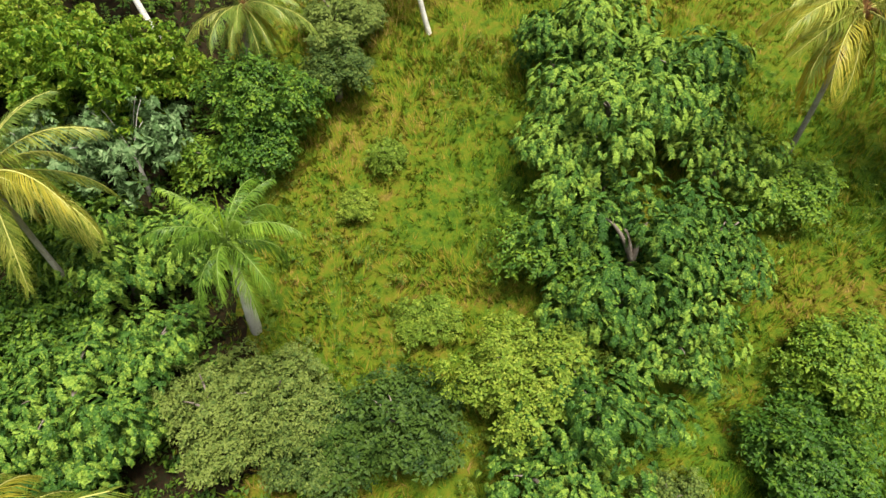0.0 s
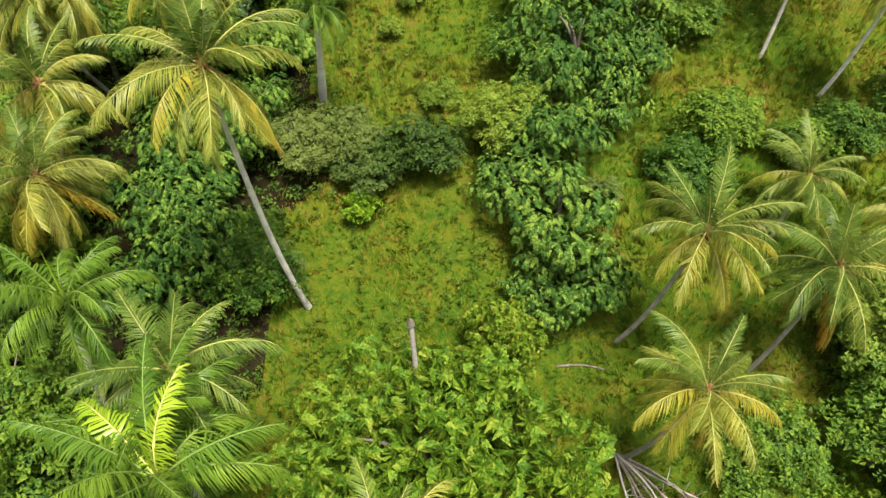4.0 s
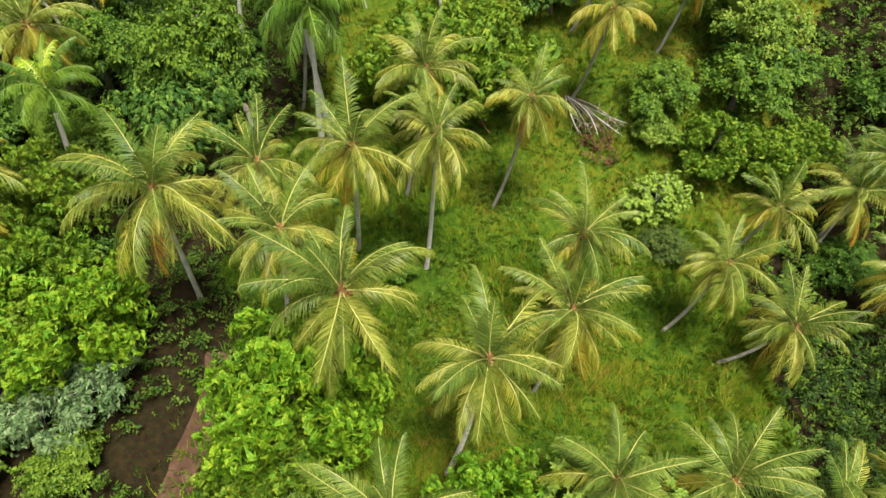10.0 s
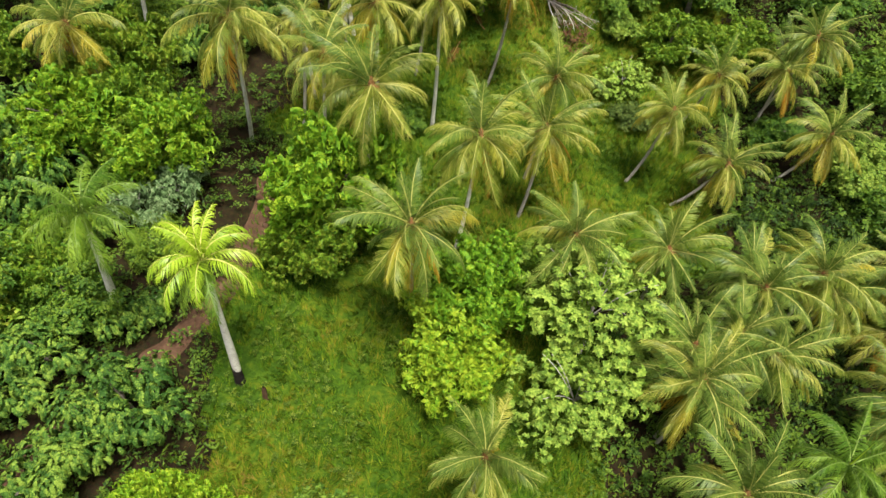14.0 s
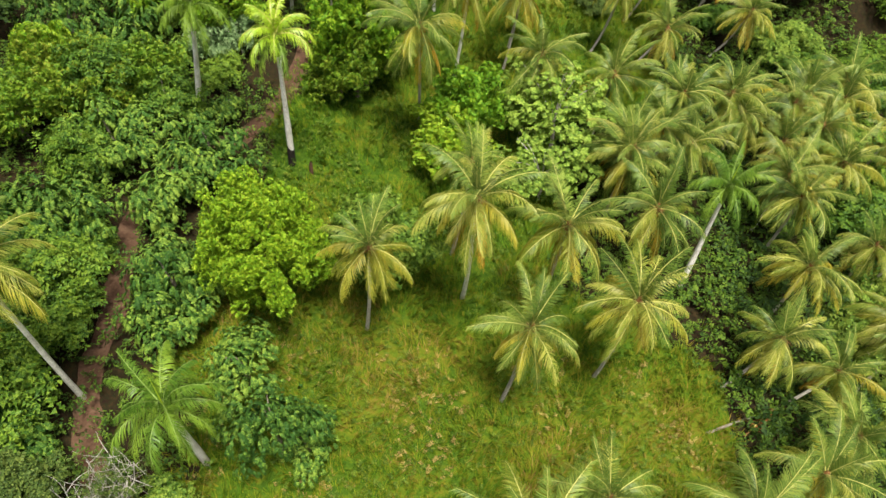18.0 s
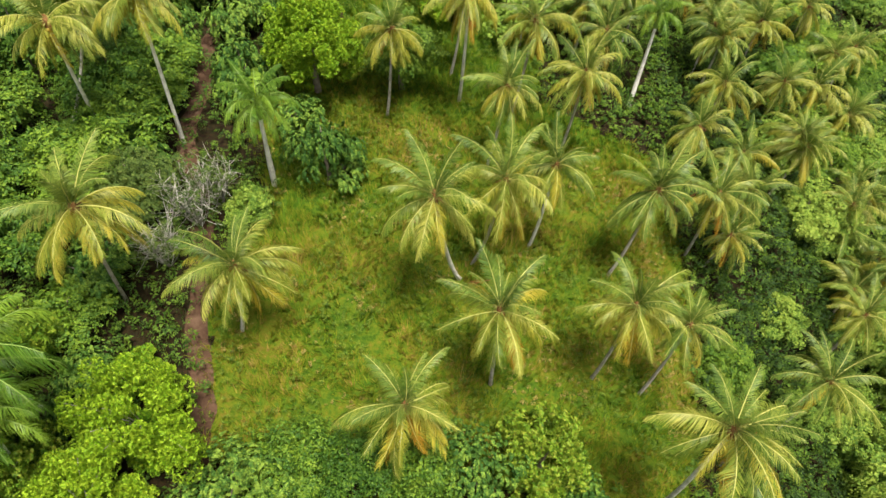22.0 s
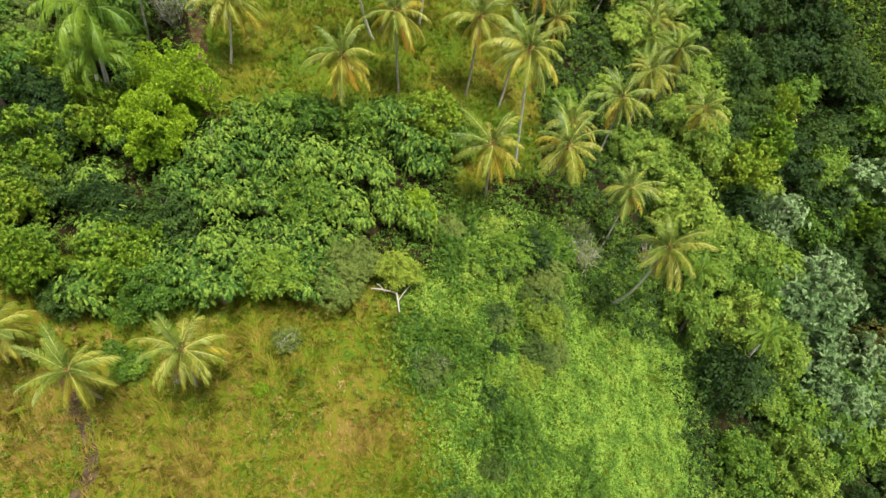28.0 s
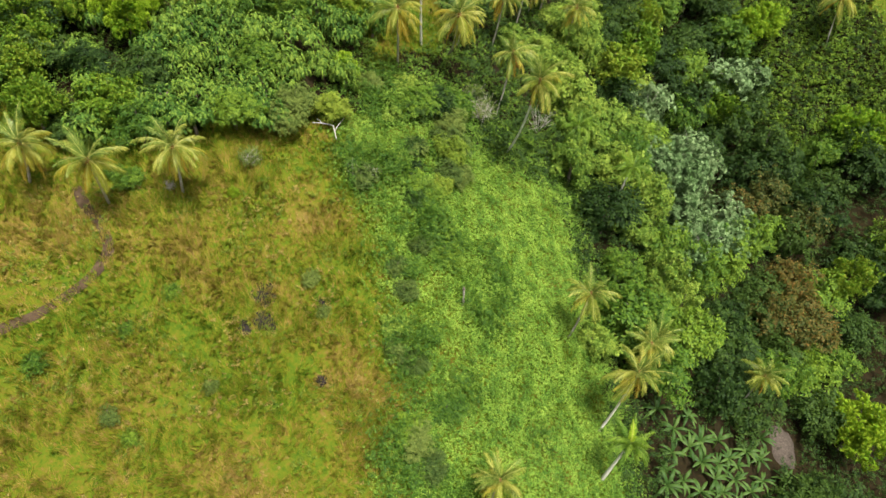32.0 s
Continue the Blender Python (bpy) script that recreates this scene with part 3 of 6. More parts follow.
def heart_mesh():
    """Fibre, old leaf bases and flower stalks where the fronds meet."""
    rng = np.random.default_rng(3)
    pieces = [tube([(0, 0, -0.7), (0, 0, -0.2), (0, 0, 0.25), (0, 0, 0.5)], [0.12, 0.22, 0.16, 0.03], 7)]
    for k in range(9):
        a = k * 0.7 + rng.uniform(-0.2, 0.2)
        e = np.array((math.cos(a) * 0.75, math.sin(a) * 0.75, rng.uniform(-0.55, 0.1)))
        pieces.append(tube(bend((0, 0, -0.1), e, (0, 0, 0.18), 4), np.linspace(0.045, 0.012, 4), 3))
    v, q = merge(pieces)
    return build("crown heart", v, [(q, 0)], [M_HEART])


NUT, HEART = nut_mesh(), heart_mesh()


def palm_trunk(base, top, r0, r1, sag, mat, bulge=0.0):
    base, top = np.array(base, float), np.array(top, float)
    base = base - (top - base) / np.linalg.norm(top - base) * 0.6
    t = np.linspace(0, 1, 15)
    p = base + (top - base) * t[:, None] + np.array(sag) * np.sin(np.pi * t ** 0.8)[:, None]
    r = r0 + (r1 - r0) * t + 0.55 * r0 * np.exp(-t * 14) + bulge * np.exp(-((t - 0.35) / 0.22) ** 2)
    v, q = tube(p, r, 10)
    return build("palm trunk", v, [(q, 0)], [mat], True)


def coconut_palm(x, y, z, bx, by, size=1.0, old=0.3, dry=0, count=31, nuts=True, label=""):
    """Crown centre, foot, crown size, share of ageing fronds, withered fronds."""
    seed = int(abs(x * 131 + y * 17) * 10) % 99991
    r = random.Random(seed)
    gz = float(ground_z(bx, by)) - 0.35
    root = new("coconut_palm")
    root.location = (bx, by, gz)
    tall, lean = z - gz, math.hypot(x - bx, y - by)
    if not label:
        a = "Tall" if tall > 10 else "Young" if tall < 5.5 else "Medium-height"
        b = "strongly leaning grey trunk" if lean > 0.45 * tall else "curved grey trunk" if lean > 0.15 * tall else "upright grey trunk"
        c = "golden lower fronds" if old > 0.4 else "green arching fronds" if old < 0.2 else "yellow-green arching fronds"
        label = f"{a} coconut palm with {b} and {c}"
    tagged(root, label, "palm tree", "coconut palms on the hillside")
    top = Vector((x - bx, y - by, z - gz))
    part("trunk", palm_trunk((0, 0, 0), top, 0.16 if tall > 10.5 else 0.125, 0.09, ((x - bx) * 0.13, (y - by) * 0.13, -0.11 * lean), M_TRUNK_PALE if tall > 10.5 or r.random() < 0.2 else M_TRUNK), root)
    az = r.uniform(0, 6.28)
    for i in range(count):
        a = (i + 0.5) / count
        k = min(7, max(0, int(a ** 0.75 * 7.6 + 0.3 + r.uniform(-0.45, 0.45))))
        az += 2.39996 + r.uniform(-0.5, 0.5)
        aged = k >= 4 and r.random() < old * (0.45 + 0.5 * (k - 4))
        me = r.choice(COCO_OLD[k] if aged else COCO_GREEN[k] if old < 0.22 and r.random() < 0.75 else COCO[k])
        m = Matrix.Translation(top) @ pose(0, 0, 0, r.uniform(-16, 16), r.uniform(-13, 13), math.degrees(az)) @ Matrix.Scale(0.88 * size * r.uniform(0.76, 1.10), 4)
        part("frond", me, root, "yellowing frond" if aged else "", m)
    for i in range(dry):
        az += 2.4
        part("withered_frond", DRY[i % 2], root, "withered orange-brown hanging frond", Matrix.Translation(top) @ pose(0, 0, 0, 0, r.uniform(-10, 10), math.degrees(az)) @ Matrix.Scale(size * 0.8, 4))
    if nuts:
        heart = part("crown_heart", HEART, root, "brown fibrous heart of the crown", Matrix.Translation(top) @ Matrix.Scale(size, 4))
        for i in range(4 if x < 20 else 2):
            a = i * 1.57 + r.uniform(-0.3, 0.3)
            part("coconut", NUT, heart, "", pose(0.27 * math.cos(a), 0.27 * math.sin(a), -0.28 - 0.16 * (i % 2), r.uniform(0, 40), 0, r.uniform(0, 360)))
    return root


def royal_palm(x, y, z, bx, by, size=1.0, lime=0, trunk_r=0.17, label=""):
    seed = int(abs(x * 71 + y * 37) * 10) % 99991
    r = random.Random(seed)
    gz = float(ground_z(bx, by)) - 0.35
    root = new("royal_palm")
    root.location = (bx, by, gz)
    tagged(root, label or "Royal palm with smooth whitish trunk and plumed dark green fronds", "palm tree", "royal palms on the hillside")
    top = Vector((x - bx, y - by, z - gz))
    d = top.normalized()
    low = top - d * 1.3 * size
    part("trunk", palm_trunk((0, 0, 0), low, trunk_r, trunk_r * 0.75, (0, 0, 0), M_WHITE, 0.05), root)
    v, q = tube([low - d * 0.1, low + d * 0.3, low + d * 0.8, top + d * 0.1], [trunk_r * 0.8, trunk_r * 0.95, trunk_r * 0.7, 0.05], 10)
    part("crownshaft", build("crownshaft", v, [(q, 0)], [M_SHAFT], True), root, "smooth green crownshaft")
    az = r.uniform(0, 6.28)
    for i in range(17):
        k = min(6, max(1, int((i + 0.5) / 17 * 5.6 + 0.6)))
        az += 2.39996 + r.uniform(-0.2, 0.2)
        m = Matrix.Translation(top) @ pose(0, 0, 0, r.uniform(-12, 12), r.uniform(-6, 6), math.degrees(az)) @ Matrix.Scale(size * r.uniform(0.9, 1.05), 4)
        fresh = lime > 4 and i < 14
        part("frond", LIME[min(3, i // 3)] if fresh else r.choice(ROYAL[k]), root, "lime-green frond" if fresh else "", m)
    for i in range(min(lime, 2)):
        part("young_frond", LIME[i % 2], root, "bright lime young frond", Matrix.Translation(top) @ pose(0, 0, 0, 0, 0, 70 + 75 * i) @ Matrix.Scale(size, 4))
    v, q = tube([top, top + Vector((0.05, 0, 1.0)) * size, top + Vector((0.1, 0, 2.2)) * size], [0.05, 0.03, 0.008], 5)
    part("spear_leaf", build("spear leaf", v, [(q, 0)], [M_LIME], True), root, "unopened lime-green spear leaf")
    return root


# ---- broad-leaved trees and shrubs ----
STYLE = {
    # kind: spray, material, flatness, leaf cover, spray size, lobes, lobe size, droop, skirt, bark
    "mango_tree": ("mango", M_MANGO, 0.85, 1.4, 0.225, 90, 0.150, 0.2, 0.45, M_BARK),
    "bright_mango_tree": ("mango", M_BRIGHT, 0.9, 1.5, 0.21, 85, 0.155, 0.2, 0.5, M_BARK),
    "dome_tree": ("mango", M_DOME, 0.95, 2.1, 0.18, 130, 0.125, 0.2, 0.55, M_BARK),
    "feathery_tree": ("pinnate", M_PINN, 0.8, 1.10, 0.46, 34, 0.20, 0.5, 0.4, M_BARK),
    "cloud_tree": ("mango", M_YELLOW, 0.85, 0.95, 0.165, 42, 0.155, 0.2, 0.4, M_PALE),
    "shaded_tree": ("round", M_SHADED_LEAF, 0.8, 1.0, 0.45, 70, 0.17, 0.3, 0.45, M_BARK),
    "broadleaf_tree": ("round", M_ROUND, 0.8, 1.0, 0.42, 80, 0.165, 0.3, 0.45, M_BARK),
    "olive_shrub": ("round", M_OLIVE, 0.8, 0.85, 0.29, 60, 0.17, 0.2, 0.4, M_BARK),
    "yellow_shrub": ("round", M_YOUNG_SHRUB, 0.8, 0.9, 0.28, 60, 0.16, 0.2, 0.4, M_BARK),
    "lime_tree": ("lime", M_LIMET, 0.95, 1.0, 0.22, 170, 0.095, 0.1, 0.5, M_PALE),
    "silver_tree": ("palmate", M_SILVER, 0.7, 1.2, 0.36, 70, 0.155, 0.2, 0.3, M_PALE),
    "rusty_tree": ("round", M_RUST, 0.75, 1.0, 0.42, 70, 0.17, 0.2, 0.4, M_BARK),
    "vine_mound": ("vine", M_VINE_TREE, 0.75, 1.2, 0.30, 60, 0.19, 0.3, 0.5, M_BARK),
}
WORDS = {
    "mango_tree": ("Dense domed mango tree with yellowish-green drooping leaves", "tree", "mango trees"),
    "bright_mango_tree": ("Rounded mango tree with fresh bright green leaves", "tree", "mango trees"),
    "feathery_tree": ("Spreading tree with drooping feather-shaped green leaves", "tree", "feathery trees"),
    "broadleaf_tree": ("Leafy tree with dark green broad leaves on the slope", "tree", "broad-leaved trees"),
    "olive_shrub": ("Open shrub with small olive-green leaves among grass", "shrub", "shrubs on the slope"),
    "yellow_shrub": ("Open shrub with small yellow-green leaves on the grassy slope", "shrub", "shrubs on the slope"),
    "lime_tree": ("Tree with pale branches and tufts of lime-green leaves", "tree", "lime-green trees"),
    "dome_tree": ("Very dense dome-shaped tree with lime-green leaves by the trail", "tree", "yellow-green trees"),
    "cloud_tree": ("Tall tree with cloud-like clumps of yellow-green leaves", "tree", "yellow-green trees"),
    "shaded_tree": ("Dense deep green tree on the slope, shade in its leaf colour", "tree", "deep green trees"),
    "silver_tree": ("Tree with large grey-green hand-shaped leaves and pale limbs", "tree", "grey-green trees"),
    "rusty_tree": ("Tree with rust-tinged olive foliage in the ravine", "tree", "ravine trees"),
    "vine_mound": ("Tree smothered in light green climbing vines", "tree", "vine-covered trees"),
}


def tree(kind, x, y, ztop, radius, variant=0, flat=1.0, label="", coarse=1.0, limbs=3):
    """A tree or shrub by the place of its crown's top and its crown's radius."""
    spray, mat, fl, dens, size, lobes, lsize, droop, skirt, bark = STYLE[kind]
    fl *= flat
    r0 = min((1.3, 2.0, 2.8, 3.8), key=lambda q: abs(q - radius))
    grow = {1.3: 0.85, 2.0: 1.0, 2.8: 1.2, 3.8: 1.7}[r0]
    if kind in ("lime_tree", "cloud_tree", "dome_tree"):
        grow = 1.0
    elif spray in ("pinnate", "vine"):
        grow = min(grow, 1.15)
    me, lobe_c = crown(spray, r0, fl, 7 + variant * 13 + int(r0 * 10), dens * (0.50 if r0 > 3.3 else 0.62 if r0 > 2.5 else 0.85), size * grow * coarse, mat, lobes, lsize, droop, skirt, 0.3 if spray == "lime" else 0.25)
    s = radius / r0
    gz = float(ground_z(x, y)) - 0.2
    tall = max(ztop - gz, 1.1 * radius)
    sz = min(1.7, max(0.75, 0.46 * tall / (r0 * fl)))
    cz = max(tall - r0 * fl * sz * 1.05, 0.3 * radius)
    root = new(kind)
    root.location = (x, y, gz)
    w = WORDS[kind]
    tagged(root, label or w[0], w[1], w[2])
    seed = int(abs(x * 53 + y * 91) * 10) % 99991
    r = random.Random(seed)
    turn = r.uniform(0, 360)
    m = pose(0, 0, cz, 0, 0, turn) @ Matrix.Diagonal((s, s, sz, 1))
    part("crown", me, root, "", m)
    tr = (0.05 + 0.045 * radius) * (0.5 if bark is M_PALE else 1.0)
    fork = np.array((0, 0, max(0.25, cz * 0.8)))
    v, q = tube(bend((0, 0, 0), fork, (r.uniform(-0.15, 0.15), r.uniform(-0.15, 0.15), 0), 6), np.linspace(tr * 1.3, tr * 0.8, 6), 8)
    part("trunk", build("trunk", v, [(q, 0)], [bark], True), root)
    picks = sorted(range(len(lobe_c)), key=lambda i: -lobe_c[i][2])[:: 3 if bark is M_BARK else 2][:min(limbs, 2 if radius < 3.4 else 3) if bark is M_BARK else 3 * limbs]
    for i in picks:
        end = np.array(m @ Vector(lobe_c[i] * (0.9 if bark is M_BARK else 1.12)))
        v, q = tube(bend(fork, end, (0, 0, 0.12 * radius), 6), np.linspace(tr * (0.6 if bark is M_BARK else 0.3), 0.015, 6), 5)
        part("limb", build("limb", v, [(q, 0)], [bark], True), root)
    return root


def bare_shrub(x, y, radius, height, leafy=0.0, label="", branches=12, twigs=14, wood=None):
    """A shrub of pale leafless twigs, with a few small leaves if leafy."""
    seed = int(abs(x * 29 + y * 67) * 10) % 99991
    rng = np.random.default_rng(seed)
    root = new("bare_shrub")
    root.location = (x, y, float(ground_z(x, y)) - 0.1)
    tagged(root, label or "Half-bare shrub with tangled pale grey twigs", "shrub", "bare shrubs")
    tips = []
    for k in range(branches):
        a, e = k * 6.3 / branches + rng.uniform(0, 0.5), rng.uniform(0.5, 1.3)
        end = np.array((math.cos(a) * math.cos(e) * radius, math.sin(a) * math.cos(e) * radius, height * rng.uniform(0.7, 1.0)))
        pieces = [tube(bend((0, 0, 0), end, rng.normal(0, 0.15, 3), 7), np.linspace(0.030 + 0.014 * radius, 0.018, 7), 5)]
        for j in range(twigs):
            s = rng.uniform(0.35, 1.0)
            st = end * s
            en = st + rng.normal(0, 0.32, 3) * radius + [0, 0, 0.2 * height]
            pieces.append(tube(bend(st, en, rng.normal(0, 0.08, 3), 4), np.linspace(0.012 + 0.006 * radius, 0.007, 4), 3))
            tips += [en, (st + en) / 2]
        v, q = merge(pieces)
        part("branch", build("branch", v, [(q, 0)], [wood or M_PALE]), root)
    if leafy:
        p = np.repeat(np.array(tips), max(1, int(leafy * 6)), 0)
        p = p + rng.normal(0, 0.18, p.shape)
        v, f = strew(SPRAYS["round"][0], p, rng.normal(size=p.shape), np.full(len(p), 0.30), rng)
        part("foliage", build("foliage", v, [(f, 0)], [M_OLIVE]), root, "sparse olive leaves")
    return root


def snag(x, y, height, lean_x, lean_y, label=""):
    """The bare pole of a dead palm."""
    root = new("dead_palm_trunk")
    root.location = (x, y, float(ground_z(x, y)) - 0.1)
    tagged(root, label or "Dead headless palm trunk, weathered whitish grey", "dead trunk", "dead palm trunks")
    part("pole", palm_trunk((0, 0, 0), (lean_x, lean_y, height), 0.14, 0.10, (0.08, 0, 0), M_TRUNK), root)
    v, q = tube([(lean_x, lean_y, height - 0.1), (lean_x * 1.03, lean_y, height + 0.12), (lean_x * 1.05, lean_y, height + 0.3)], [0.17, 0.12, 0.03], 7)
    part("broken_top", build("broken top", v, [(q, 0)], [M_BARK]), root, "splintered grey top")
    return root


def fallen_trunk(x, y, x2, y2, lift=0.15, radius=0.13, mat=M_PALE, label="Fallen pale trunk lying on the grass"):
    root = new("fallen_log")
    za, zb = float(ground_z(x, y)) + lift, float(ground_z(x2, y2)) + lift
    root.location = (x, y, za)
    tagged(root, label, "log", "fallen trunks")
    v, q = tube(bend((0, 0, 0), (x2 - x, y2 - y, zb - za), (0.1, 0.1, 0.1), 9), np.linspace(radius, radius * 0.6, 9), 8)
    part("bark", build("log", v, [(q, 0)], [mat], True), root)
    return root


def fallen_frond(x, y, turn, size):
    """A dry palm frond that lies flat on the grass."""
    root = new("fallen_frond")
    root.location = (x, y, float(ground_z(x, y)) + 0.18)
    c, s = math.cos(radians(turn)), math.sin(radians(turn))
    rise = (float(ground_z(x + 2.5 * c * size, y + 2.5 * s * size)) - float(ground_z(x, y))) / (2.5 * size)
    tagged(root, "Dry orange-brown palm frond lying on the grass", "palm frond", "fallen fronds")
    part("blade", FALLEN, root, "", pose(0, 0, 0, 0, -math.degrees(math.atan(rise)), turn) @ Matrix.Scale(size, 4))
    v, q = tube([(-0.6 * c * size, -0.6 * s * size, 0.02), (0, 0, 0.05), (0.4 * c * size, 0.4 * s * size, 0.08)], [0.09 * size, 0.07 * size, 0.04 * size], 6)
    part("stalk", build("frond stalk", v, [(q, 0)], [M_HEART], True), root, "dry brown leaf stalk")
    return root


FALLEN = frond_mesh("fallen frond", 3.2, 2, 4, 34, 0.8, 0.07, 0.12, M_DRY, 431, 0.12)


def stump(x, y, height, radius):
    """The rotten stump of a small tree."""
    root = new("stump")
    root.location = (x, y, float(ground_z(x, y)) - 0.15)
    tagged(root, "Rotten reddish-brown tree stump standing in the grass", "stump")
    v, q = tube([(0, 0, 0), (0.02, 0, height * 0.4), (0.06, 0.03, height * 0.8), (0.09, 0.03, height)], [radius * 1.5, radius, radius * 0.9, radius * 0.5], 9)
    part("trunk", build("stump", v, [(q, 0)], [M_TRAIL]), root)
    return root


def dead_branch(x, y):
    """A bleached forked branch, fallen across the bushes."""
    root = new("dead_branch")
    root.location = (x, y, float(ground_z(x, y)))
    tagged(root, "Forked bleached white branch lying over low bushes", "dead branch")
    for a, b, r in (((0.05, 0, 0.75), (-1.95, 0.35, 1.15), 0.075), ((0.05, 0, 0.75), (0.15, -1.5, 0.1), 0.09), ((0.1, -0.6, 0.5), (1.3, 0.6, 1.1), 0.05), ((-0.9, 0.15, 0.9), (-1.5, 0.7, 1.3), 0.04)):
        v, q = tube(bend(a, b, (0, 0, 0.12), 6), np.linspace(r, r * 0.5, 6), 7)
        part("branch", build("bleached branch", v, [(q, 0)], [M_BLEACHED], True), root)
    return root


def felled_tree(x, y):
    """The root plate and dry branches of an uprooted tree."""
    rng = np.random.default_rng(8)
    root = new("felled_tree")
    root.location = (x, y, float(ground_z(x, y)))
    tagged(root, "Felled tree with dry reddish-brown branches lying on grass", "dead tree")
    for k in range(10):
        a = -1.40 + k * 0.10
        e = np.array((math.cos(a) * 5.4, math.sin(a) * 5.0, -0.8)) * rng.uniform(0.6, 1.0) + [0, 0, 0.4]
        pieces = [tube(bend((0, 0, 0.35), e, rng.normal(0, 0.15, 3) + [0, 0, 0.3], 7), np.linspace(0.07, 0.02, 7), 5)]
        for j in range(5):
            st = e * rng.uniform(0.4, 0.95)
            pieces.append(tube(bend(st, st + rng.normal(0, 0.5, 3), (0, 0, 0.1), 4), np.linspace(0.025, 0.008, 4), 4))
        v, q = merge(pieces)
        part("branch", build("dead branch", v, [(q, 0)], [M_PALE if k % 3 == 0 else M_BARK]), root)
    p = np.stack([rng.uniform(0.8, 3.6, 160), rng.uniform(-4.6, -1.6, 160), rng.uniform(-0.7, 0.1, 160)], 1)
    p[:, 2] += 0.25 + ground_z(x + p[:, 0], y + p[:, 1]) - ground_z(x, y) + 0.7
    v, f = strew(SPRAYS["round"][0], p, rng.normal(size=p.shape), np.full(160, 0.32), rng)
    part("dead_leaves", build("dead leaves", v, [(f, 0)], [M_DEAD]), root, "dry reddish leaves")
    return root


def banana_plant(x, y, size=1.0):
    r = random.Random(int(abs(x * 31 + y * 7) * 10))
    root = new("banana_plant")
    root.location = (x, y, float(ground_z(x, y)) - 0.1)
    tagged(root, "Banana plant with broad arching green leaves in the ravine", "banana plant", "banana plants in the ravine")
    v, q = tube([(0, 0, 0), (0, 0, 1.2 * size), (0.05, 0, 2.2 * size)], [0.16, 0.13, 0.07], 8)
    part("stem", build("stem", v, [(q, 0)], [M_SHAFT], True), root)
    for k in range(9):
        part("leaf", BANANA[k % 2], root, "", pose(0.03, 0, 2.1 * size, r.uniform(-10, 10), r.uniform(-45, 12), k * 140 + r.uniform(-25, 25)) @ Matrix.Scale(size, 4))
    return root


def banana_leaf(seed):
    s = np.linspace(0, 1, 9)
    x, z = 2.2 * s * (1 - 0.12 * s), 1.2 * s - 1.7 * s * s
    w = 0.21 * np.sin(np.pi * np.clip(s * 0.93 + 0.05, 0, 1)) ** 0.6
    rng = np.random.default_rng(seed)
    l = np.stack([x, w, z - 0.12 + rng.normal(0, 0.03, 9)], 1)
    m = np.stack([x, 0 * x, z], 1)
    r = np.stack([x, -w, z - 0.12 + rng.normal(0, 0.03, 9)], 1)
    v = np.concatenate([l, m, r])
    i = np.arange(8)[:, None]
    q = np.concatenate([i + [[0, 1, 10, 9]], i + [[9, 10, 19, 18]]])
    return build("banana leaf", v, [(q[:, ::-1], 0)], [M_BANANA], True)


BANANA = [banana_leaf(1), banana_leaf(2)]


def left_wood(y):
    """Where the wood's edge runs, west of the clearings."""
    return np.interp(y, [-95, -90, -80, -74, -55, -40, -30, -20, -10, 0, 10, 30], [-60, -30, -13, -14, -13.5, -13, -12.5, -12.5, -11.5, -10, -8.5, -9])


def right_wood(y):
    """Where thick growth begins, east of the clearings."""
    return np.interp(y, [-90, -84, -76, -62, -49, -45, -28, -24, -10, 5, 30], [8, 9, 17, 20, 19, 8, 9, 21, 21, 27, 36])


TRAIL = [(-12.3, -21.5), (-12.2, -25.2), (-13.0, -31.0), (-15.6, -36.2), (-18.6, -39.6), (-19.9, -43.0), (-19.3, -48.0), (-18.7, -51.0), (-18.9, -54.8), (-17.9, -58.2), (-16.2, -61.2), (-14.9, -66.0), (-14.2, -71.4), (-13.0, -74.6), (-12.4, -80.0)]


def trail_gap(x, y):
    """How far a place lies from the trail's middle."""
    t = np.linspace(0, len(TRAIL) - 1, 90)
    px, py = (np.interp(t, np.arange(len(TRAIL)), [p[k] for p in TRAIL]) for k in (0, 1))
    return np.min(np.hypot(np.asarray(x)[..., None] - px, np.asarray(y)[..., None] - py), -1)


def wooded(x, y):
    edge = 3.0 * (lumps(x, y, 4.0, 21) - 0.5) + 1.6 * (lumps(x, y, 1.3, 25) - 0.5)
    a = (x < left_wood(y) + edge) & (y > -93)
    b = (x > right_wood(y) + edge) & (y > -90)
    c = (y < -79 + edge) & (y > -91 + edge) & (x < 7 + edge)
    d = (x + 5 > np.interp(y, *KNEE) + 24 + edge) & (y <= -90)
    far = (x < -43 + 4 * edge) | (y > 38 + 3 * edge) | (x > 62 + 3 * edge) & (y > -14 + 3 * edge)
    return (a | b | c | d) & ~far


def banana_patch(x, y):
    """The open floor of the ravine where the banana plants stand."""
    return (x > 36) & (x < 58) & (y > -130) & (y < -116.5)


def vine_slope(x, y):
    edge = 5.0 * (lumps(x, y, 5.0, 22) - 0.5) + 2.0 * (lumps(x, y, 1.5, 23) - 0.5)
    edge = edge + 3.6 * (lumps(x, y, 0.4, 24) - 0.5)
    return (x > np.interp(y, [-140, -118, -105, -95, -88], [1.0, 3.0, 5.0, 2.5, 5.0]) + edge) & (x + 5 < np.interp(y, *KNEE) + 27 + edge) & (y < -84 + edge)


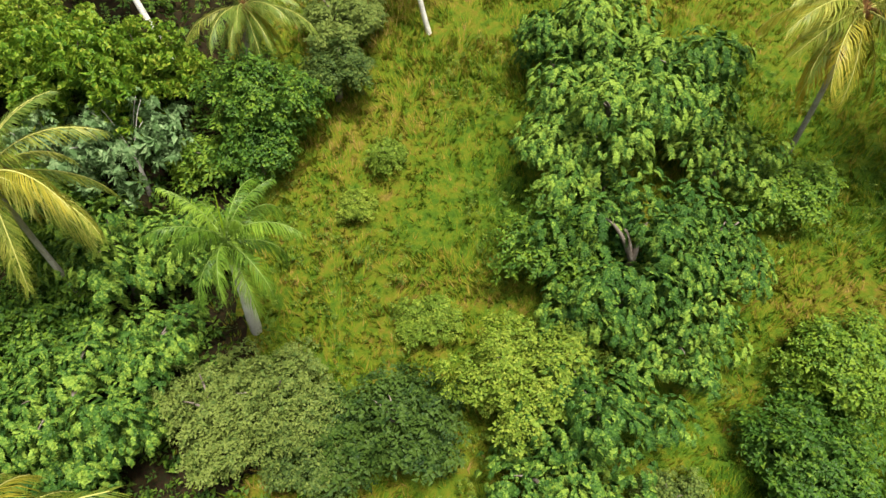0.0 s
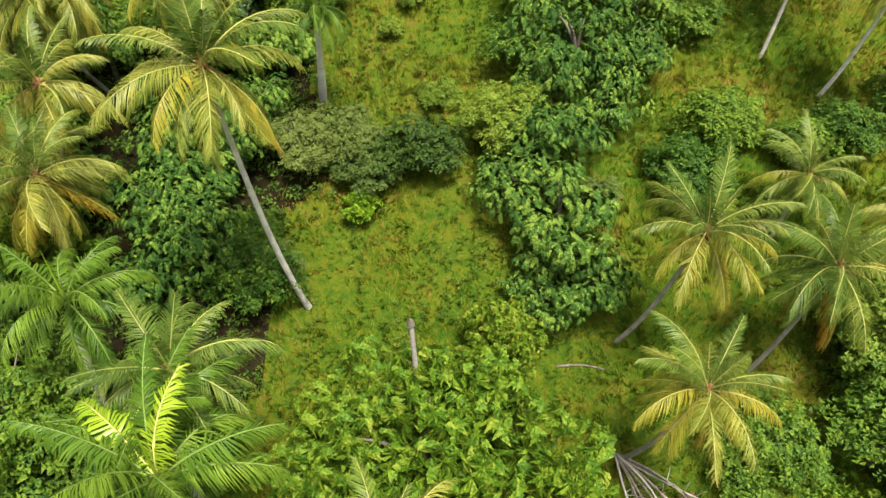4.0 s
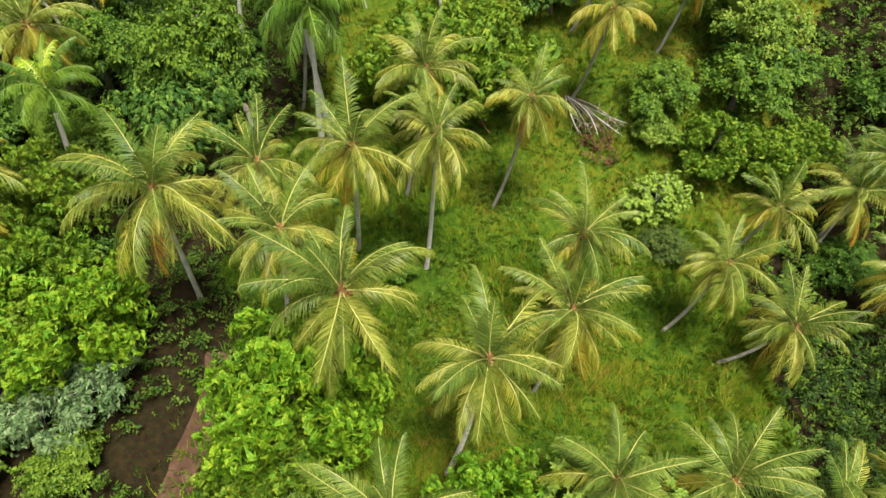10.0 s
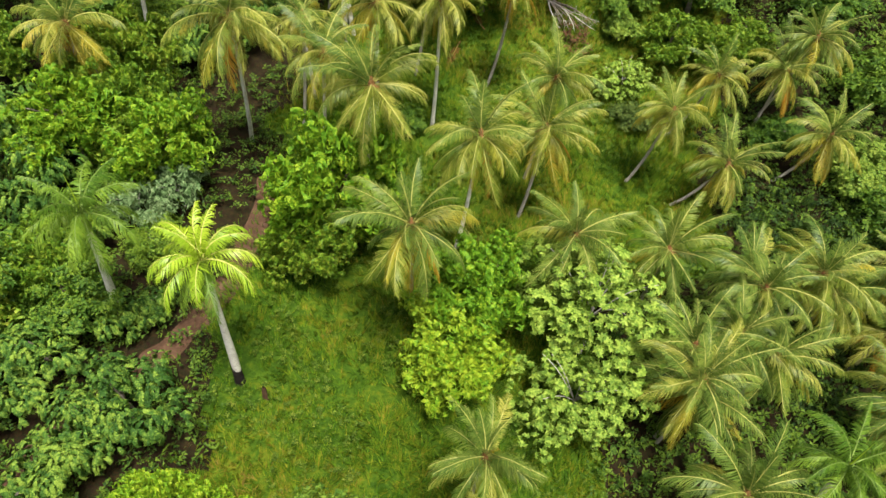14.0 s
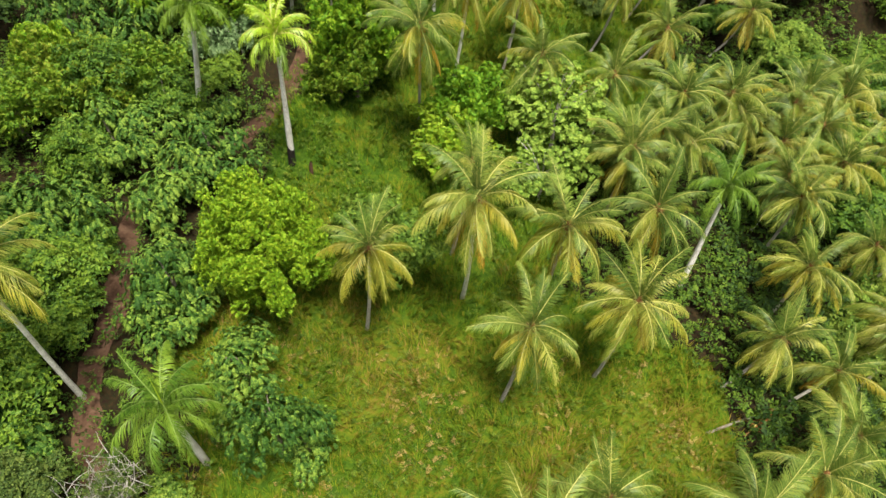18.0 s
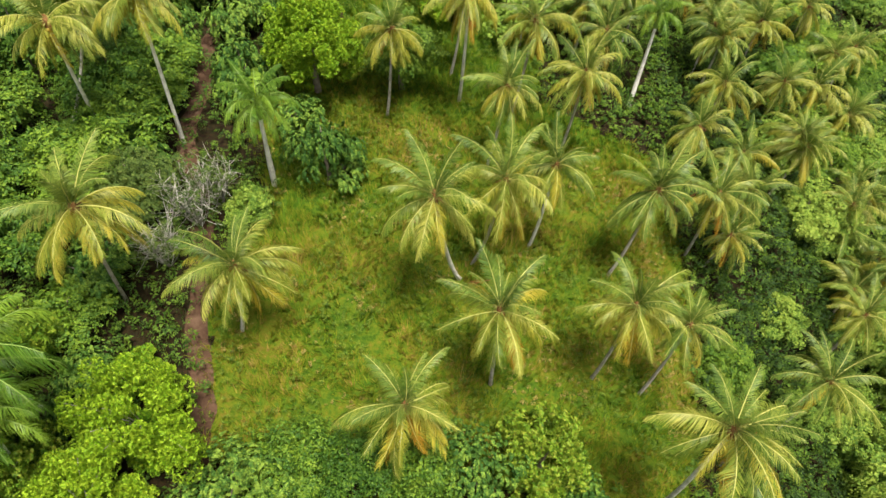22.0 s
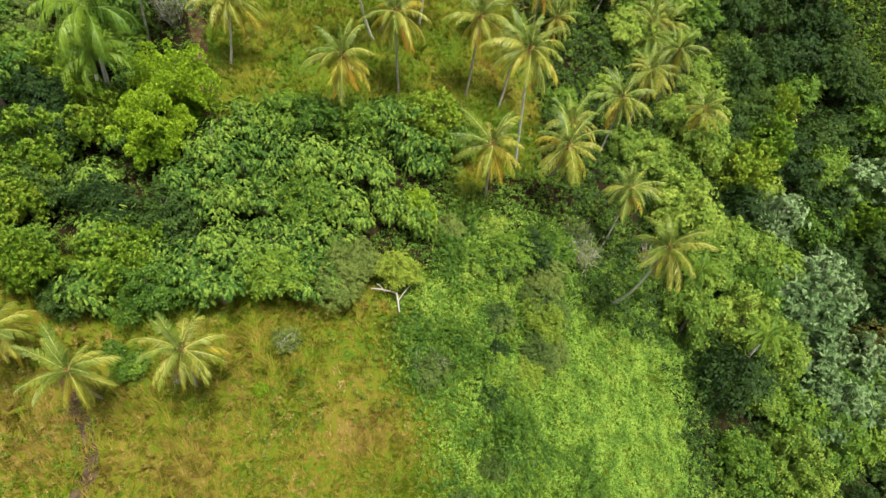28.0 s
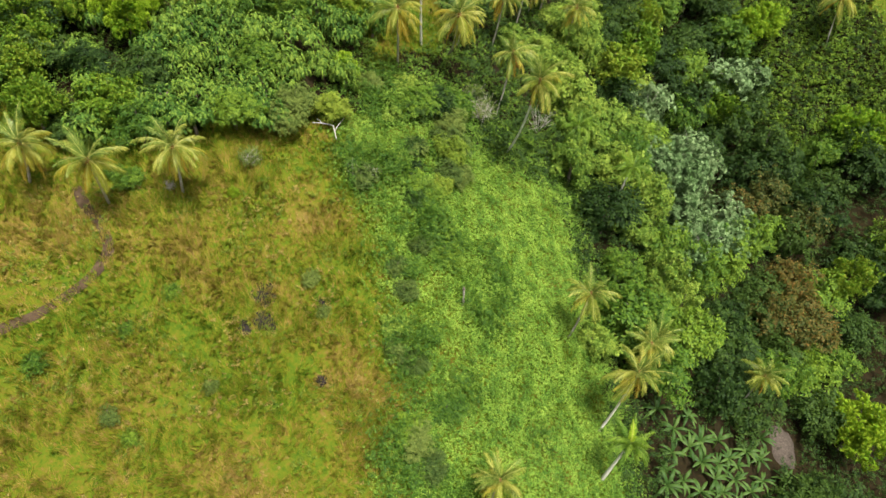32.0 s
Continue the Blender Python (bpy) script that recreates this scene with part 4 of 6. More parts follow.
def cover(name, label, category, box, n, where, height, spray, mat, size, seed, clump=0.0):
    """Low growth that nobody could count, strewn where the place allows it."""
    rng = np.random.default_rng(seed)
    x, y = rng.uniform(box[0], box[1], n), rng.uniform(box[2], box[3], n)
    ok = where(x + rng.normal(0, 0.9, n), y + rng.normal(0, 0.9, n)) & (lumps(x, y, 2.4, seed) > clump)
    x, y = x[ok], y[ok]
    n = len(x)

    def swell(a, b):
        return height * (0.12 + 1.5 * lumps(a, b, 2.1, seed + 1) * lumps(a, b, 5.0, seed + 2) + 0.35 * lumps(a, b, 0.9, seed + 3))

    h = swell(x, y) * rng.uniform(0.55, 1.0, n)
    up = np.stack([(swell(x, y) - swell(x + 0.3, y)) / 0.2, (swell(x, y) - swell(x, y + 0.3)) / 0.2, np.ones(n)], 1)
    p = np.stack([x, y, ground_z(x, y) + h], 1)
    f = rng.normal(size=(n, 3)) * [1, 1, 0.4]
    half = n // 2
    sz = size * rng.uniform(0.6, 1.35, n)
    v, t = merge([strew(SPRAYS[spray][0], p[:half], f[:half], sz[:half], rng, up[:half]), strew(SPRAYS[spray][1], p[half:], f[half:], sz[half:], rng, up[half:])])
    return tagged(new(name, build(name, v, [(t, 0)], [mat])), label, category, kind="stuff")


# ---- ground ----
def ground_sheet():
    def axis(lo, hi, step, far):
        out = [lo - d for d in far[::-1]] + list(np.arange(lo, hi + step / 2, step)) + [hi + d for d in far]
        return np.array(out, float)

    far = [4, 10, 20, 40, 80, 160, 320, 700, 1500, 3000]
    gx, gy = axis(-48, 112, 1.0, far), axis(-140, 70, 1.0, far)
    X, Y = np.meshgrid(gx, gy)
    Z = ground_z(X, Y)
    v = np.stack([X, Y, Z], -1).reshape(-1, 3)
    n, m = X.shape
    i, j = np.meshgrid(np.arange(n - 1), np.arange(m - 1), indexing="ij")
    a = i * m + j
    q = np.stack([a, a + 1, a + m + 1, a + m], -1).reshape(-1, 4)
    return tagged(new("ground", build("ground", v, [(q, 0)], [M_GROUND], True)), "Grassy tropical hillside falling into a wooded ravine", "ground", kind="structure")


ground_sheet()


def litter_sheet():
    """Earth and dead leaves on the woods' floor, tree shade darkened into their colour, two fingers above the sheet
    below.
    """
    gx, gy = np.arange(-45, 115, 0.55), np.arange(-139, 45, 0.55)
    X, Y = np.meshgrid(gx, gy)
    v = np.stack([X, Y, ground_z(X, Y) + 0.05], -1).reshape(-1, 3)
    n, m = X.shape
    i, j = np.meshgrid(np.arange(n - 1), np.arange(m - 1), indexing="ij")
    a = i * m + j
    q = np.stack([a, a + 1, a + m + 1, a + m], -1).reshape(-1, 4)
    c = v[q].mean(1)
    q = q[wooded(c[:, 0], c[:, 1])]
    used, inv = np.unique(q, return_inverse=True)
    return tagged(new("forest_floor", build("forest floor", v[used], [(inv.reshape(-1, 4), 0)], [M_SHADED_FLOOR], True)), "Earth and leaf litter, tree shade darkened into the colour", "ground", kind="structure")


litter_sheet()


def earth_path(name, pts, width, mat, label, seed):
    """A trodden strip with uneven edges, a hand above the ground at its middle."""
    rng = np.random.default_rng(seed)
    pts = np.array(pts, float)
    t = np.linspace(0, len(pts) - 1, len(pts) * 14)
    x, y = np.interp(t, np.arange(len(pts)), pts[:, 0]), np.interp(t, np.arange(len(pts)), pts[:, 1])
    k = np.ones(9) / 9
    x, y = np.convolve(np.pad(x, 4, "edge"), k, "valid"), np.convolve(np.pad(y, 4, "edge"), k, "valid")
    d = np.stack([np.gradient(x), np.gradient(y)], 1)
    d /= np.linalg.norm(d, axis=1)[:, None]
    rows = []
    for s in (-1, -0.5, 0, 0.5, 1):
        w = s * width * 0.5 * (0.75 + 0.5 * lumps(x, y, 1.1, seed + int(s * 2))) if s else np.zeros(len(x))
        px, py = x - d[:, 1] * w, y + d[:, 0] * w
        rows.append(np.stack([px, py, ground_z(px, py) + 0.11 - 0.06 * abs(s)], 1))
    v = np.stack(rows, 1).reshape(-1, 3)
    i, j = np.meshgrid(np.arange(len(x) - 1), np.arange(4), indexing="ij")
    a = i * 5 + j
    q = np.stack([a, a + 1, a + 6, a + 5], -1).reshape(-1, 4)
    return tagged(new(name, build(name, v, [(q[:, ::-1], 0)], [mat], True)), label, "path", kind="structure")


def burnt_spot(x, y, radius):
    """A shallow heap of charred earth with an uneven rim."""
    rng = np.random.default_rng(int(abs(x * 13 + y * 7) * 10))
    root = new("burnt_spot")
    gz = float(ground_z(x, y))
    root.location = (x, y, gz)
    tagged(root, "Charred black heap of earth in the dry grass", "burnt spot", "burnt spots in the field")
    rings, sides = np.linspace(0, 1, 6), 18
    rows = []
    for s in rings:
        a = np.linspace(0, 2 * np.pi, sides, endpoint=False)
        rr = radius * s * (1 + 0.35 * rng.normal(0, 0.5, sides) * s)
        px, py = np.cos(a) * rr, np.sin(a) * rr
        rows.append(np.stack([px, py, ground_z(x + px, y + py) - gz + 0.34 * (1 - s) ** 0.7 + rng.uniform(0.0, 0.05, sides) * (s > 0) - 0.02 * (s == 1)], 1))
    v = np.concatenate(rows)
    i, j = np.meshgrid(np.arange(5), np.arange(sides), indexing="ij")
    q = np.stack([i * sides + j, (i + 1) * sides + j, (i + 1) * sides + (j + 1) % sides, i * sides + (j + 1) % sides], -1).reshape(-1, 4)
    part("charred_earth", build("charred earth", v, [(q, 0)], [M_CHAR]), root)
    p = np.stack([np.cos(a) * radius * 1.05, np.sin(a) * radius * 1.05, 0 * a + 0.1], 1)
    p = np.repeat(p, 3, 0) + rng.normal(0, 0.12, (sides * 3, 3)) * [1, 1, 0.3]
    p[:, 2] += ground_z(x + p[:, 0], y + p[:, 1]) - gz
    v, f = strew(SPRAYS["round"][0], p, rng.normal(size=p.shape), np.full(len(p), 0.22), rng)
    tagged(part("scorched_rim", build("scorched rim", v, [(f, 0)], [M_STRAW]), root, "scorched straw-coloured rim of grass"), kind="stuff")
    return root


def earth_heap(x, y, radius, height):
    """A dumped heap of brown earth with a lumpy skirt."""
    rng = np.random.default_rng(5)
    root = new("earth_heap")
    gz = float(ground_z(x, y))
    root.location = (x, y, gz)
    tagged(root, "Heap of bare brown earth among the ravine plants", "earth heap")
    s, a = np.meshgrid(np.linspace(0, 1, 9), np.linspace(0, 2 * np.pi, 26, endpoint=False), indexing="ij")
    rr = radius * s * (1 + 0.3 * (lumps(np.cos(a) * 3 + 9, np.sin(a) * 3 + 9, 1.0, 4) - 0.5))
    px, py = np.cos(a) * rr, np.sin(a) * rr
    pz = ground_z(x + px, y + py) - gz + height * (1 - s ** 2) - 0.3 * (s == 1) + rng.normal(0, 0.06, s.shape) * (s > 0)
    i, j = np.meshgrid(np.arange(8), np.arange(26), indexing="ij")
    q = np.stack([i * 26 + j, (i + 1) * 26 + j, (i + 1) * 26 + (j + 1) % 26, i * 26 + (j + 1) % 26], -1).reshape(-1, 4)
    part("earth", build("earth", np.stack([px, py, pz], -1).reshape(-1, 3), [(q, 0)], [M_RUBBLE]), root)
    return root


def grass(x0, x1, y0, y1, per_m2, seed, tall=0.5, keep=None):
    """Grass tufts of a few bent blades; nobody could count them."""
    rng = np.random.default_rng(seed)
    n = int((x1 - x0) * (y1 - y0) * per_m2)
    x, y = rng.uniform(x0, x1, n), rng.uniform(y0, y1, n)
    if keep is not None:
        ok = keep(x + rng.normal(0, 0.9, n), y + rng.normal(0, 0.9, n))
        x, y = x[ok], y[ok]
    ok = lumps(x, y, 2.6, seed) + 0.5 * lumps(x, y, 0.9, seed + 1) > 0.42 * rng.uniform(0.6, 1.6, len(x))
    x, y = x[ok], y[ok]
    n = len(x)
    z = ground_z(x, y)
    h = tall * (0.45 + 0.9 * lumps(x, y, 3.1, seed + 2)) * rng.uniform(0.7, 1.3, n)
    vs = []
    for b in range(4):
        a = 14 * lumps(x, y, 1.3, seed + 3) + rng.normal(0, 0.8, n)
        dx, dy = np.cos(a), np.sin(a)
        ox, oy = x + dx * 0.08, y + dy * 0.08
        w, lean = 0.032, rng.uniform(0.3, 0.9, n) * h
        vs.append(np.stack([np.stack([ox - dy * w, oy + dx * w, z - 0.03], 1), np.stack([ox + dy * w, oy - dx * w, z - 0.03], 1),
                            np.stack([ox + dx * lean, oy + dy * lean, z + h * rng.uniform(0.7, 1.1, n)], 1)], 1))
    v = np.stack(vs, 1).reshape(-1, 3)
    f = np.arange(len(v)).reshape(-1, 3)
    return tagged(new("grass", build("grass", v, [(f, 0)], [M_GRASS])), "Knee-high yellow-green grass with straw-coloured patches", "grass", kind="stuff")


# ---- first slope: palms ----
coconut_palm(-13.70, 16.00, 24.00, -13.55, 17.60, 1.00, 0.35, 0)
coconut_palm(-8.10, 3.10, 25.40, -6.85, 5.45, 1.05, 0.25, 0)
coconut_palm(-9.20, -3.60, 17.80, -10.66, -3.60, 1.00, 0.15, 0)
coconut_palm(13.87, 21.38, 26.78, 14.89, 24.02, 1.00, 0.60, 0)
coconut_palm(-15.20, 29.00, 33.00, -11.47, 27.63, 1.00, 0.30, 0)
coconut_palm(-2.20, 30.20, 31.50, -0.52, 30.67, 1.00, 0.30, 0)
coconut_palm(-21.50, 32.00, 32.00, -19.94, 31.02, 1.00, 0.30, 0)
coconut_palm(19.93, 21.58, 26.94, 18.19, 19.77, 1.00, 0.30, 0)
coconut_palm(22.25, 16.16, 23.88, 20.91, 17.33, 1.00, 0.40, 0)
coconut_palm(-18.80, 6.40, 18.10, -19.75, 6.40, 1.10, 0.30, 0)
coconut_palm(-23.07, 6.30, 19.96, -24.27, 6.30, 1.00, 0.30, 0)
coconut_palm(-18.60, 14.10, 23.94, -20.80, 19.90, 1.00, 0.30, 0)
coconut_palm(-20.27, 14.23, 23.12, -19.20, 17.40, 1.00, 0.30, 0)
coconut_palm(-18.27, 9.44, 21.11, -19.47, 9.44, 1.00, 0.30, 0)
coconut_palm(-17.02, 4.99, 19.39, -18.21, 4.99, 1.00, 0.50, 0)
coconut_palm(-23.84, -0.53, 18.00, -24.10, -1.05, 1.00, 0.70, 1)
coconut_palm(-7.95, 25.89, 24.96, -8.69, 25.89, 0.80, 0.10, 0)
coconut_palm(10.30, 3.00, 18.40, 8.05, 4.30, 1.00, 0.45, 0)
coconut_palm(16.10, 2.80, 16.70, 14.68, 3.16, 1.05, 0.15, 0)
coconut_palm(9.60, -2.52, 15.57, 8.10, -0.50, 0.90, 0.70, 0)
coconut_palm(17.40, 9.30, 16.60, 16.81, 9.30, 0.85, 0.10, 0)
coconut_palm(20.70, 4.70, 17.80, 19.54, 4.70, 1.00, 0.30, 0)
# ---- first slope: royal palms ----
royal_palm(-6.54, 14.78, 22.45, -7.28, 16.80, 0.88, 0, 0.20)
royal_palm(-13.70, -0.90, 18.20, -15.01, -0.90, 1.15, 0, 0.17)
royal_palm(-8.10, -7.70, 18.20, -8.85, -6.66, 1.42, 2, 0.17)
royal_palm(-9.20, -5.50, 17.30, -8.26, -5.94, 1.30, 0, 0.17)
# ---- palm grove ----
coconut_palm(-1.70, -9.30, 15.30, -3.19, -9.30, 1.00, 0.30, 1)
coconut_palm(4.20, -10.00, 14.10, 2.50, -9.14, 0.80, 0.45, 0)
coconut_palm(-12.40, -21.40, 17.10, -14.17, -18.43, 1.10, 0.45, 0)
coconut_palm(-9.50, -16.90, 14.80, -10.89, -16.90, 0.90, 0.30, 0)
coconut_palm(-7.40, -21.70, 15.20, -8.97, -21.70, 0.90, 0.25, 0)
coconut_palm(-4.90, -16.40, 15.50, -5.88, -13.49, 1.05, 0.30, 0)
coconut_palm(-0.90, -14.80, 15.20, -1.60, -14.30, 0.95, 0.40, 0)
coconut_palm(-4.30, -25.10, 15.40, -6.07, -25.10, 1.10, 0.25, 0)
coconut_palm(5.90, -21.90, 10.40, 4.68, -21.90, 1.05, 0.50, 0)
coconut_palm(6.70, -17.80, 11.40, 5.36, -17.80, 0.95, 0.20, 0)
coconut_palm(1.60, -26.90, 13.60, -0.04, -26.90, 1.00, 0.30, 0)
coconut_palm(15.30, -16.80, 8.30, 13.12, -16.59, 0.90, 0.30, 1)
coconut_palm(19.40, -18.90, 5.50, 15.90, -18.40, 1.00, 0.30, 0)
coconut_palm(19.50, -12.30, 8.40, 17.00, -11.30, 0.90, 0.50, 0)
coconut_palm(27.40, -8.80, 9.60, 24.90, -8.80, 1.00, 0.20, 0)
coconut_palm(28.00, -15.20, 5.40, 25.00, -14.70, 1.00, 0.60, 0)
coconut_palm(-26.53, -2.48, 17.20, -22.49, -3.93, 1.00, 0.50, 0)
coconut_palm(-23.40, -19.00, 15.00, -24.57, -19.00, 1.05, 0.50, 0)
coconut_palm(-23.70, -8.33, 16.87, -24.89, -8.33, 1.00, 0.60, 0)
royal_palm(-20.70, -13.30, 16.20, -21.99, -13.30, 1.00, 2, 0.17)
coconut_palm(25.65, -9.65, 7.41, 24.76, -9.65, 1.00, 0.30, 0)
coconut_palm(-1.70, -33.40, 13.30, -2.26, -29.39, 1.10, 0.20, 0)
coconut_palm(13.00, -28.60, 6.90, 12.06, -28.60, 1.00, 0.10, 0)
coconut_palm(18.00, -29.50, 5.70, 17.12, -29.50, 1.00, 0.10, 0)
coconut_palm(23.60, -29.30, 4.10, 22.83, -29.30, 1.00, 0.15, 0)
coconut_palm(13.60, -34.40, 5.60, 12.81, -34.40, 1.00, 0.10, 0)
coconut_palm(18.00, -34.70, 5.20, 17.15, -34.70, 1.00, 0.20, 0)
coconut_palm(12.90, -37.60, 5.90, 12.07, -37.60, 1.00, 0.20, 0)
coconut_palm(7.07, -29.79, 9.21, 5.95, -29.79, 1.00, 0.10, 0)
coconut_palm(16.07, -33.84, 6.02, 15.17, -33.84, 1.00, 0.10, 0)
coconut_palm(29.42, -26.97, 4.59, 28.44, -26.97, 1.00, 0.10, 0)
coconut_palm(30.18, -29.81, 3.36, 29.28, -29.81, 1.00, 0.10, 0)
coconut_palm(13.04, -37.24, 6.84, 12.06, -37.24, 1.00, 0.10, 0)
coconut_palm(17.62, -31.63, 7.34, 16.50, -31.63, 1.00, 0.10, 0)
coconut_palm(31.20, -32.83, 2.20, 30.31, -32.83, 1.00, 0.30, 0)
coconut_palm(25.16, -36.41, 3.85, 24.27, -36.41, 1.00, 0.20, 0)
coconut_palm(34.61, -23.44, 3.45, 33.64, -23.44, 1.00, 0.30, 0)
coconut_palm(25.60, -38.34, 3.44, 24.70, -38.34, 1.00, 0.20, 0)
# ---- royal palms by the glade ----
royal_palm(-15.60, -35.50, 15.60, -18.20, -33.46, 1.00, 0, 0.19)
scorched = royal_palm(-10.30, -37.00, 14.50, -11.00, -36.66, 1.00, 5, 0.19, "Royal palm with lime-green crown and a scorched trunk foot")
v, q = tube([(-0.06, 0.03, -0.2), (0.02, -0.01, 0.8), (0.09, -0.05, 1.7), (0.13, -0.06, 2.3)], [0.33, 0.27, 0.245, 0.20], 10)
part("scorched_foot", build("scorched foot", v, [(q, 0)], [M_CHAR], True), scorched, "blackened bark at the foot")
# ---- glade ----
coconut_palm(-3.50, -50.60, 10.50, -4.41, -49.95, 0.85, 0.70, 0)
coconut_palm(2.00, -49.20, 12.80, 1.44, -46.59, 1.05, 0.35, 0)
coconut_palm(1.84, -43.39, 10.33, 0.56, -43.39, 0.80, 0.10, 0)
coconut_palm(7.00, -48.40, 10.20, 5.58, -48.40, 1.00, 0.50, 1)
coconut_palm(4.90, -53.60, 8.00, 3.75, -53.60, 0.95, 0.20, 0)
coconut_palm(10.70, -51.70, 7.90, 9.71, -51.20, 1.05, 0.50, 1)
coconut_palm(13.70, -43.00, 6.50, 13.29, -42.33, 1.00, 0.20, 0)
royal_palm(18.10, -42.00, 7.70, 17.07, -43.12, 1.00, 0, 0.17)
coconut_palm(24.80, -43.80, 2.20, 23.93, -43.80, 1.00, 0.40, 0)
coconut_palm(26.80, -31.20, 2.90, 26.09, -31.20, 1.00, 0.30, 0)
coconut_palm(21.40, -49.30, 1.60, 18.00, -50.71, 0.90, 0.30, 0)
coconut_palm(25.30, -50.40, -0.20, 21.77, -51.11, 0.90, 0.30, 0)
coconut_palm(32.60, -38.90, -0.70, 31.78, -38.90, 1.00, 0.30, 0)
coconut_palm(33.00, -44.70, -2.40, 32.05, -44.70, 1.00, 0.40, 0)
coconut_palm(33.81, -25.23, 2.78, 32.91, -25.23, 1.00, 0.30, 0)
coconut_palm(38.87, -26.05, 0.38, 37.97, -26.05, 1.00, 0.30, 0)
coconut_palm(28.27, -27.86, 4.14, 27.37, -27.86, 1.00, 0.30, 0)
coconut_palm(41.97, -29.30, -3.14, 41.07, -29.30, 1.00, 0.30, 0)
coconut_palm(22.35, -29.15, 5.82, 21.37, -29.15, 1.00, 0.30, 0)
coconut_palm(36.96, -36.85, -2.43, 36.06, -36.85, 1.00, 0.30, 0)
coconut_palm(46.50, -25.29, -4.74, 45.60, -25.29, 1.00, 0.40, 0)
coconut_palm(42.04, -36.39, -6.02, 41.14, -36.39, 0.90, 0.30, 0)
coconut_palm(-18.00, -57.20, 16.20, -18.80, -55.96, 1.00, 0.35, 0)
coconut_palm(-22.50, -59.53, 15.51, -24.08, -56.33, 1.00, 0.30, 0)
coconut_palm(-17.40, -71.40, 12.30, -18.80, -69.54, 1.10, 0.50, 0)
coconut_palm(-22.84, -54.10, 14.88, -26.87, -60.69, 1.00, 0.30, 0)
coconut_palm(-10.40, -71.40, 8.20, -11.74, -70.69, 1.05, 0.45, 0)
coconut_palm(0.15, -67.50, 10.00, 2.03, -64.50, 1.05, 0.25, 0)
coconut_palm(4.25, -65.00, 9.10, 2.49, -63.22, 1.05, 0.30, 0)
coconut_palm(7.60, -62.40, 8.20, 6.77, -61.02, 0.90, 0.15, 0)
coconut_palm(3.80, -73.10, 7.10, 3.88, -72.12, 1.10, 0.25, 0)
coconut_palm(11.60, -71.30, 5.50, 10.73, -70.28, 1.00, 0.30, 0)
coconut_palm(15.50, -70.60, 3.00, 14.18, -70.60, 0.80, 0.20, 0)
coconut_palm(14.40, -62.30, 6.20, 12.77, -62.00, 1.05, 0.15, 0)
coconut_palm(20.40, -58.50, 2.50, 20.29, -57.35, 0.95, 0.30, 0)
coconut_palm(22.89, -58.08, -2.13, 21.97, -57.55, 0.80, 0.40, 0)
coconut_palm(24.70, -55.00, -0.10, 23.70, -55.00, 1.00, 0.20, 0)
coconut_palm(33.24, -45.84, -2.92, 30.68, -47.36, 1.00, 0.30, 0)
coconut_palm(-0.90, -78.30, 6.20, -2.03, -77.53, 1.00, 0.35, 0)
coconut_palm(14.50, -79.40, 6.80, 15.10, -77.12, 1.10, 0.25, 0)
coconut_palm(18.40, -82.10, -1.30, 18.85, -75.26, 1.05, 0.25, 0)
coconut_palm(10.80, -85.30, 1.80, 11.14, -82.36, 1.00, 0.75, 0)
coconut_palm(25.30, -82.30, -6.70, 23.81, -82.30, 0.95, 0.20, 2)
coconut_palm(24.60, -92.80, -3.70, 23.65, -87.55, 1.00, 0.35, 0)
coconut_palm(28.50, -68.60, -6.00, 27.10, -68.60, 1.10, 0.20, 0)
coconut_palm(21.60, -73.05, -5.56, 20.78, -73.05, 0.90, 0.30, 0)
coconut_palm(39.20, -48.70, -10.50, 38.45, -48.70, 1.00, 0.20, 0)
coconut_palm(41.00, -54.50, -9.00, 39.45, -54.50, 1.00, 0.20, 0)
coconut_palm(34.30, -61.70, -7.20, 32.78, -61.70, 0.90, 0.30, 0)
coconut_palm(42.60, -62.00, -12.80, 40.91, -62.00, 1.00, 0.30, 0)
coconut_palm(42.00, -43.00, -10.00, 41.24, -43.00, 1.00, 0.30, 0)
coconut_palm(39.93, -46.84, -9.04, 39.04, -46.84, 1.00, 0.30, 0)
coconut_palm(39.82, -53.38, -11.90, 38.92, -53.38, 0.90, 0.30, 0)
coconut_palm(42.82, -35.56, -6.32, 41.92, -35.56, 1.00, 0.30, 0)
coconut_palm(43.30, -44.56, -10.84, 42.40, -44.56, 1.00, 0.20, 0)
coconut_palm(38.33, -54.91, -12.22, 37.59, -54.91, 1.00, 0.30, 0)
# ---- last field: young palms ----
coconut_palm(-17.70, -103.60, 1.00, -18.39, -101.40, 0.85, 0.45, 0)
coconut_palm(-11.50, -102.20, 0.30, -12.30, -100.92, 0.85, 0.35, 0)
coconut_palm(-23.48, -99.79, 0.59, -24.92, -98.94, 0.85, 0.50, 0)
# ---- ravine palms ----
coconut_palm(26.50, -110.40, -19.00, 25.20, -110.40, 0.85, 0.30, 0)
coconut_palm(28.00, -119.90, -20.40, 26.08, -119.90, 1.00, 0.45, 0)
coconut_palm(36.10, -112.17, -27.80, 34.90, -112.17, 0.85, 0.40, 0)
coconut_palm(54.00, -114.00, -39.00, 52.35, -114.00, 0.90, 0.30, 0)
coconut_palm(10.73, -128.50, -17.59, 9.83, -128.50, 0.80, 0.35, 0)
coconut_palm(33.97, -113.68, -26.00, 32.62, -113.68, 0.90, 0.30, 0)
royal_palm(39.70, -91.90, -19.20, 37.83, -91.90, 1.00, 0, 0.17)
royal_palm(35.04, -84.24, -17.53, 33.85, -84.24, 1.00, 0, 0.17)
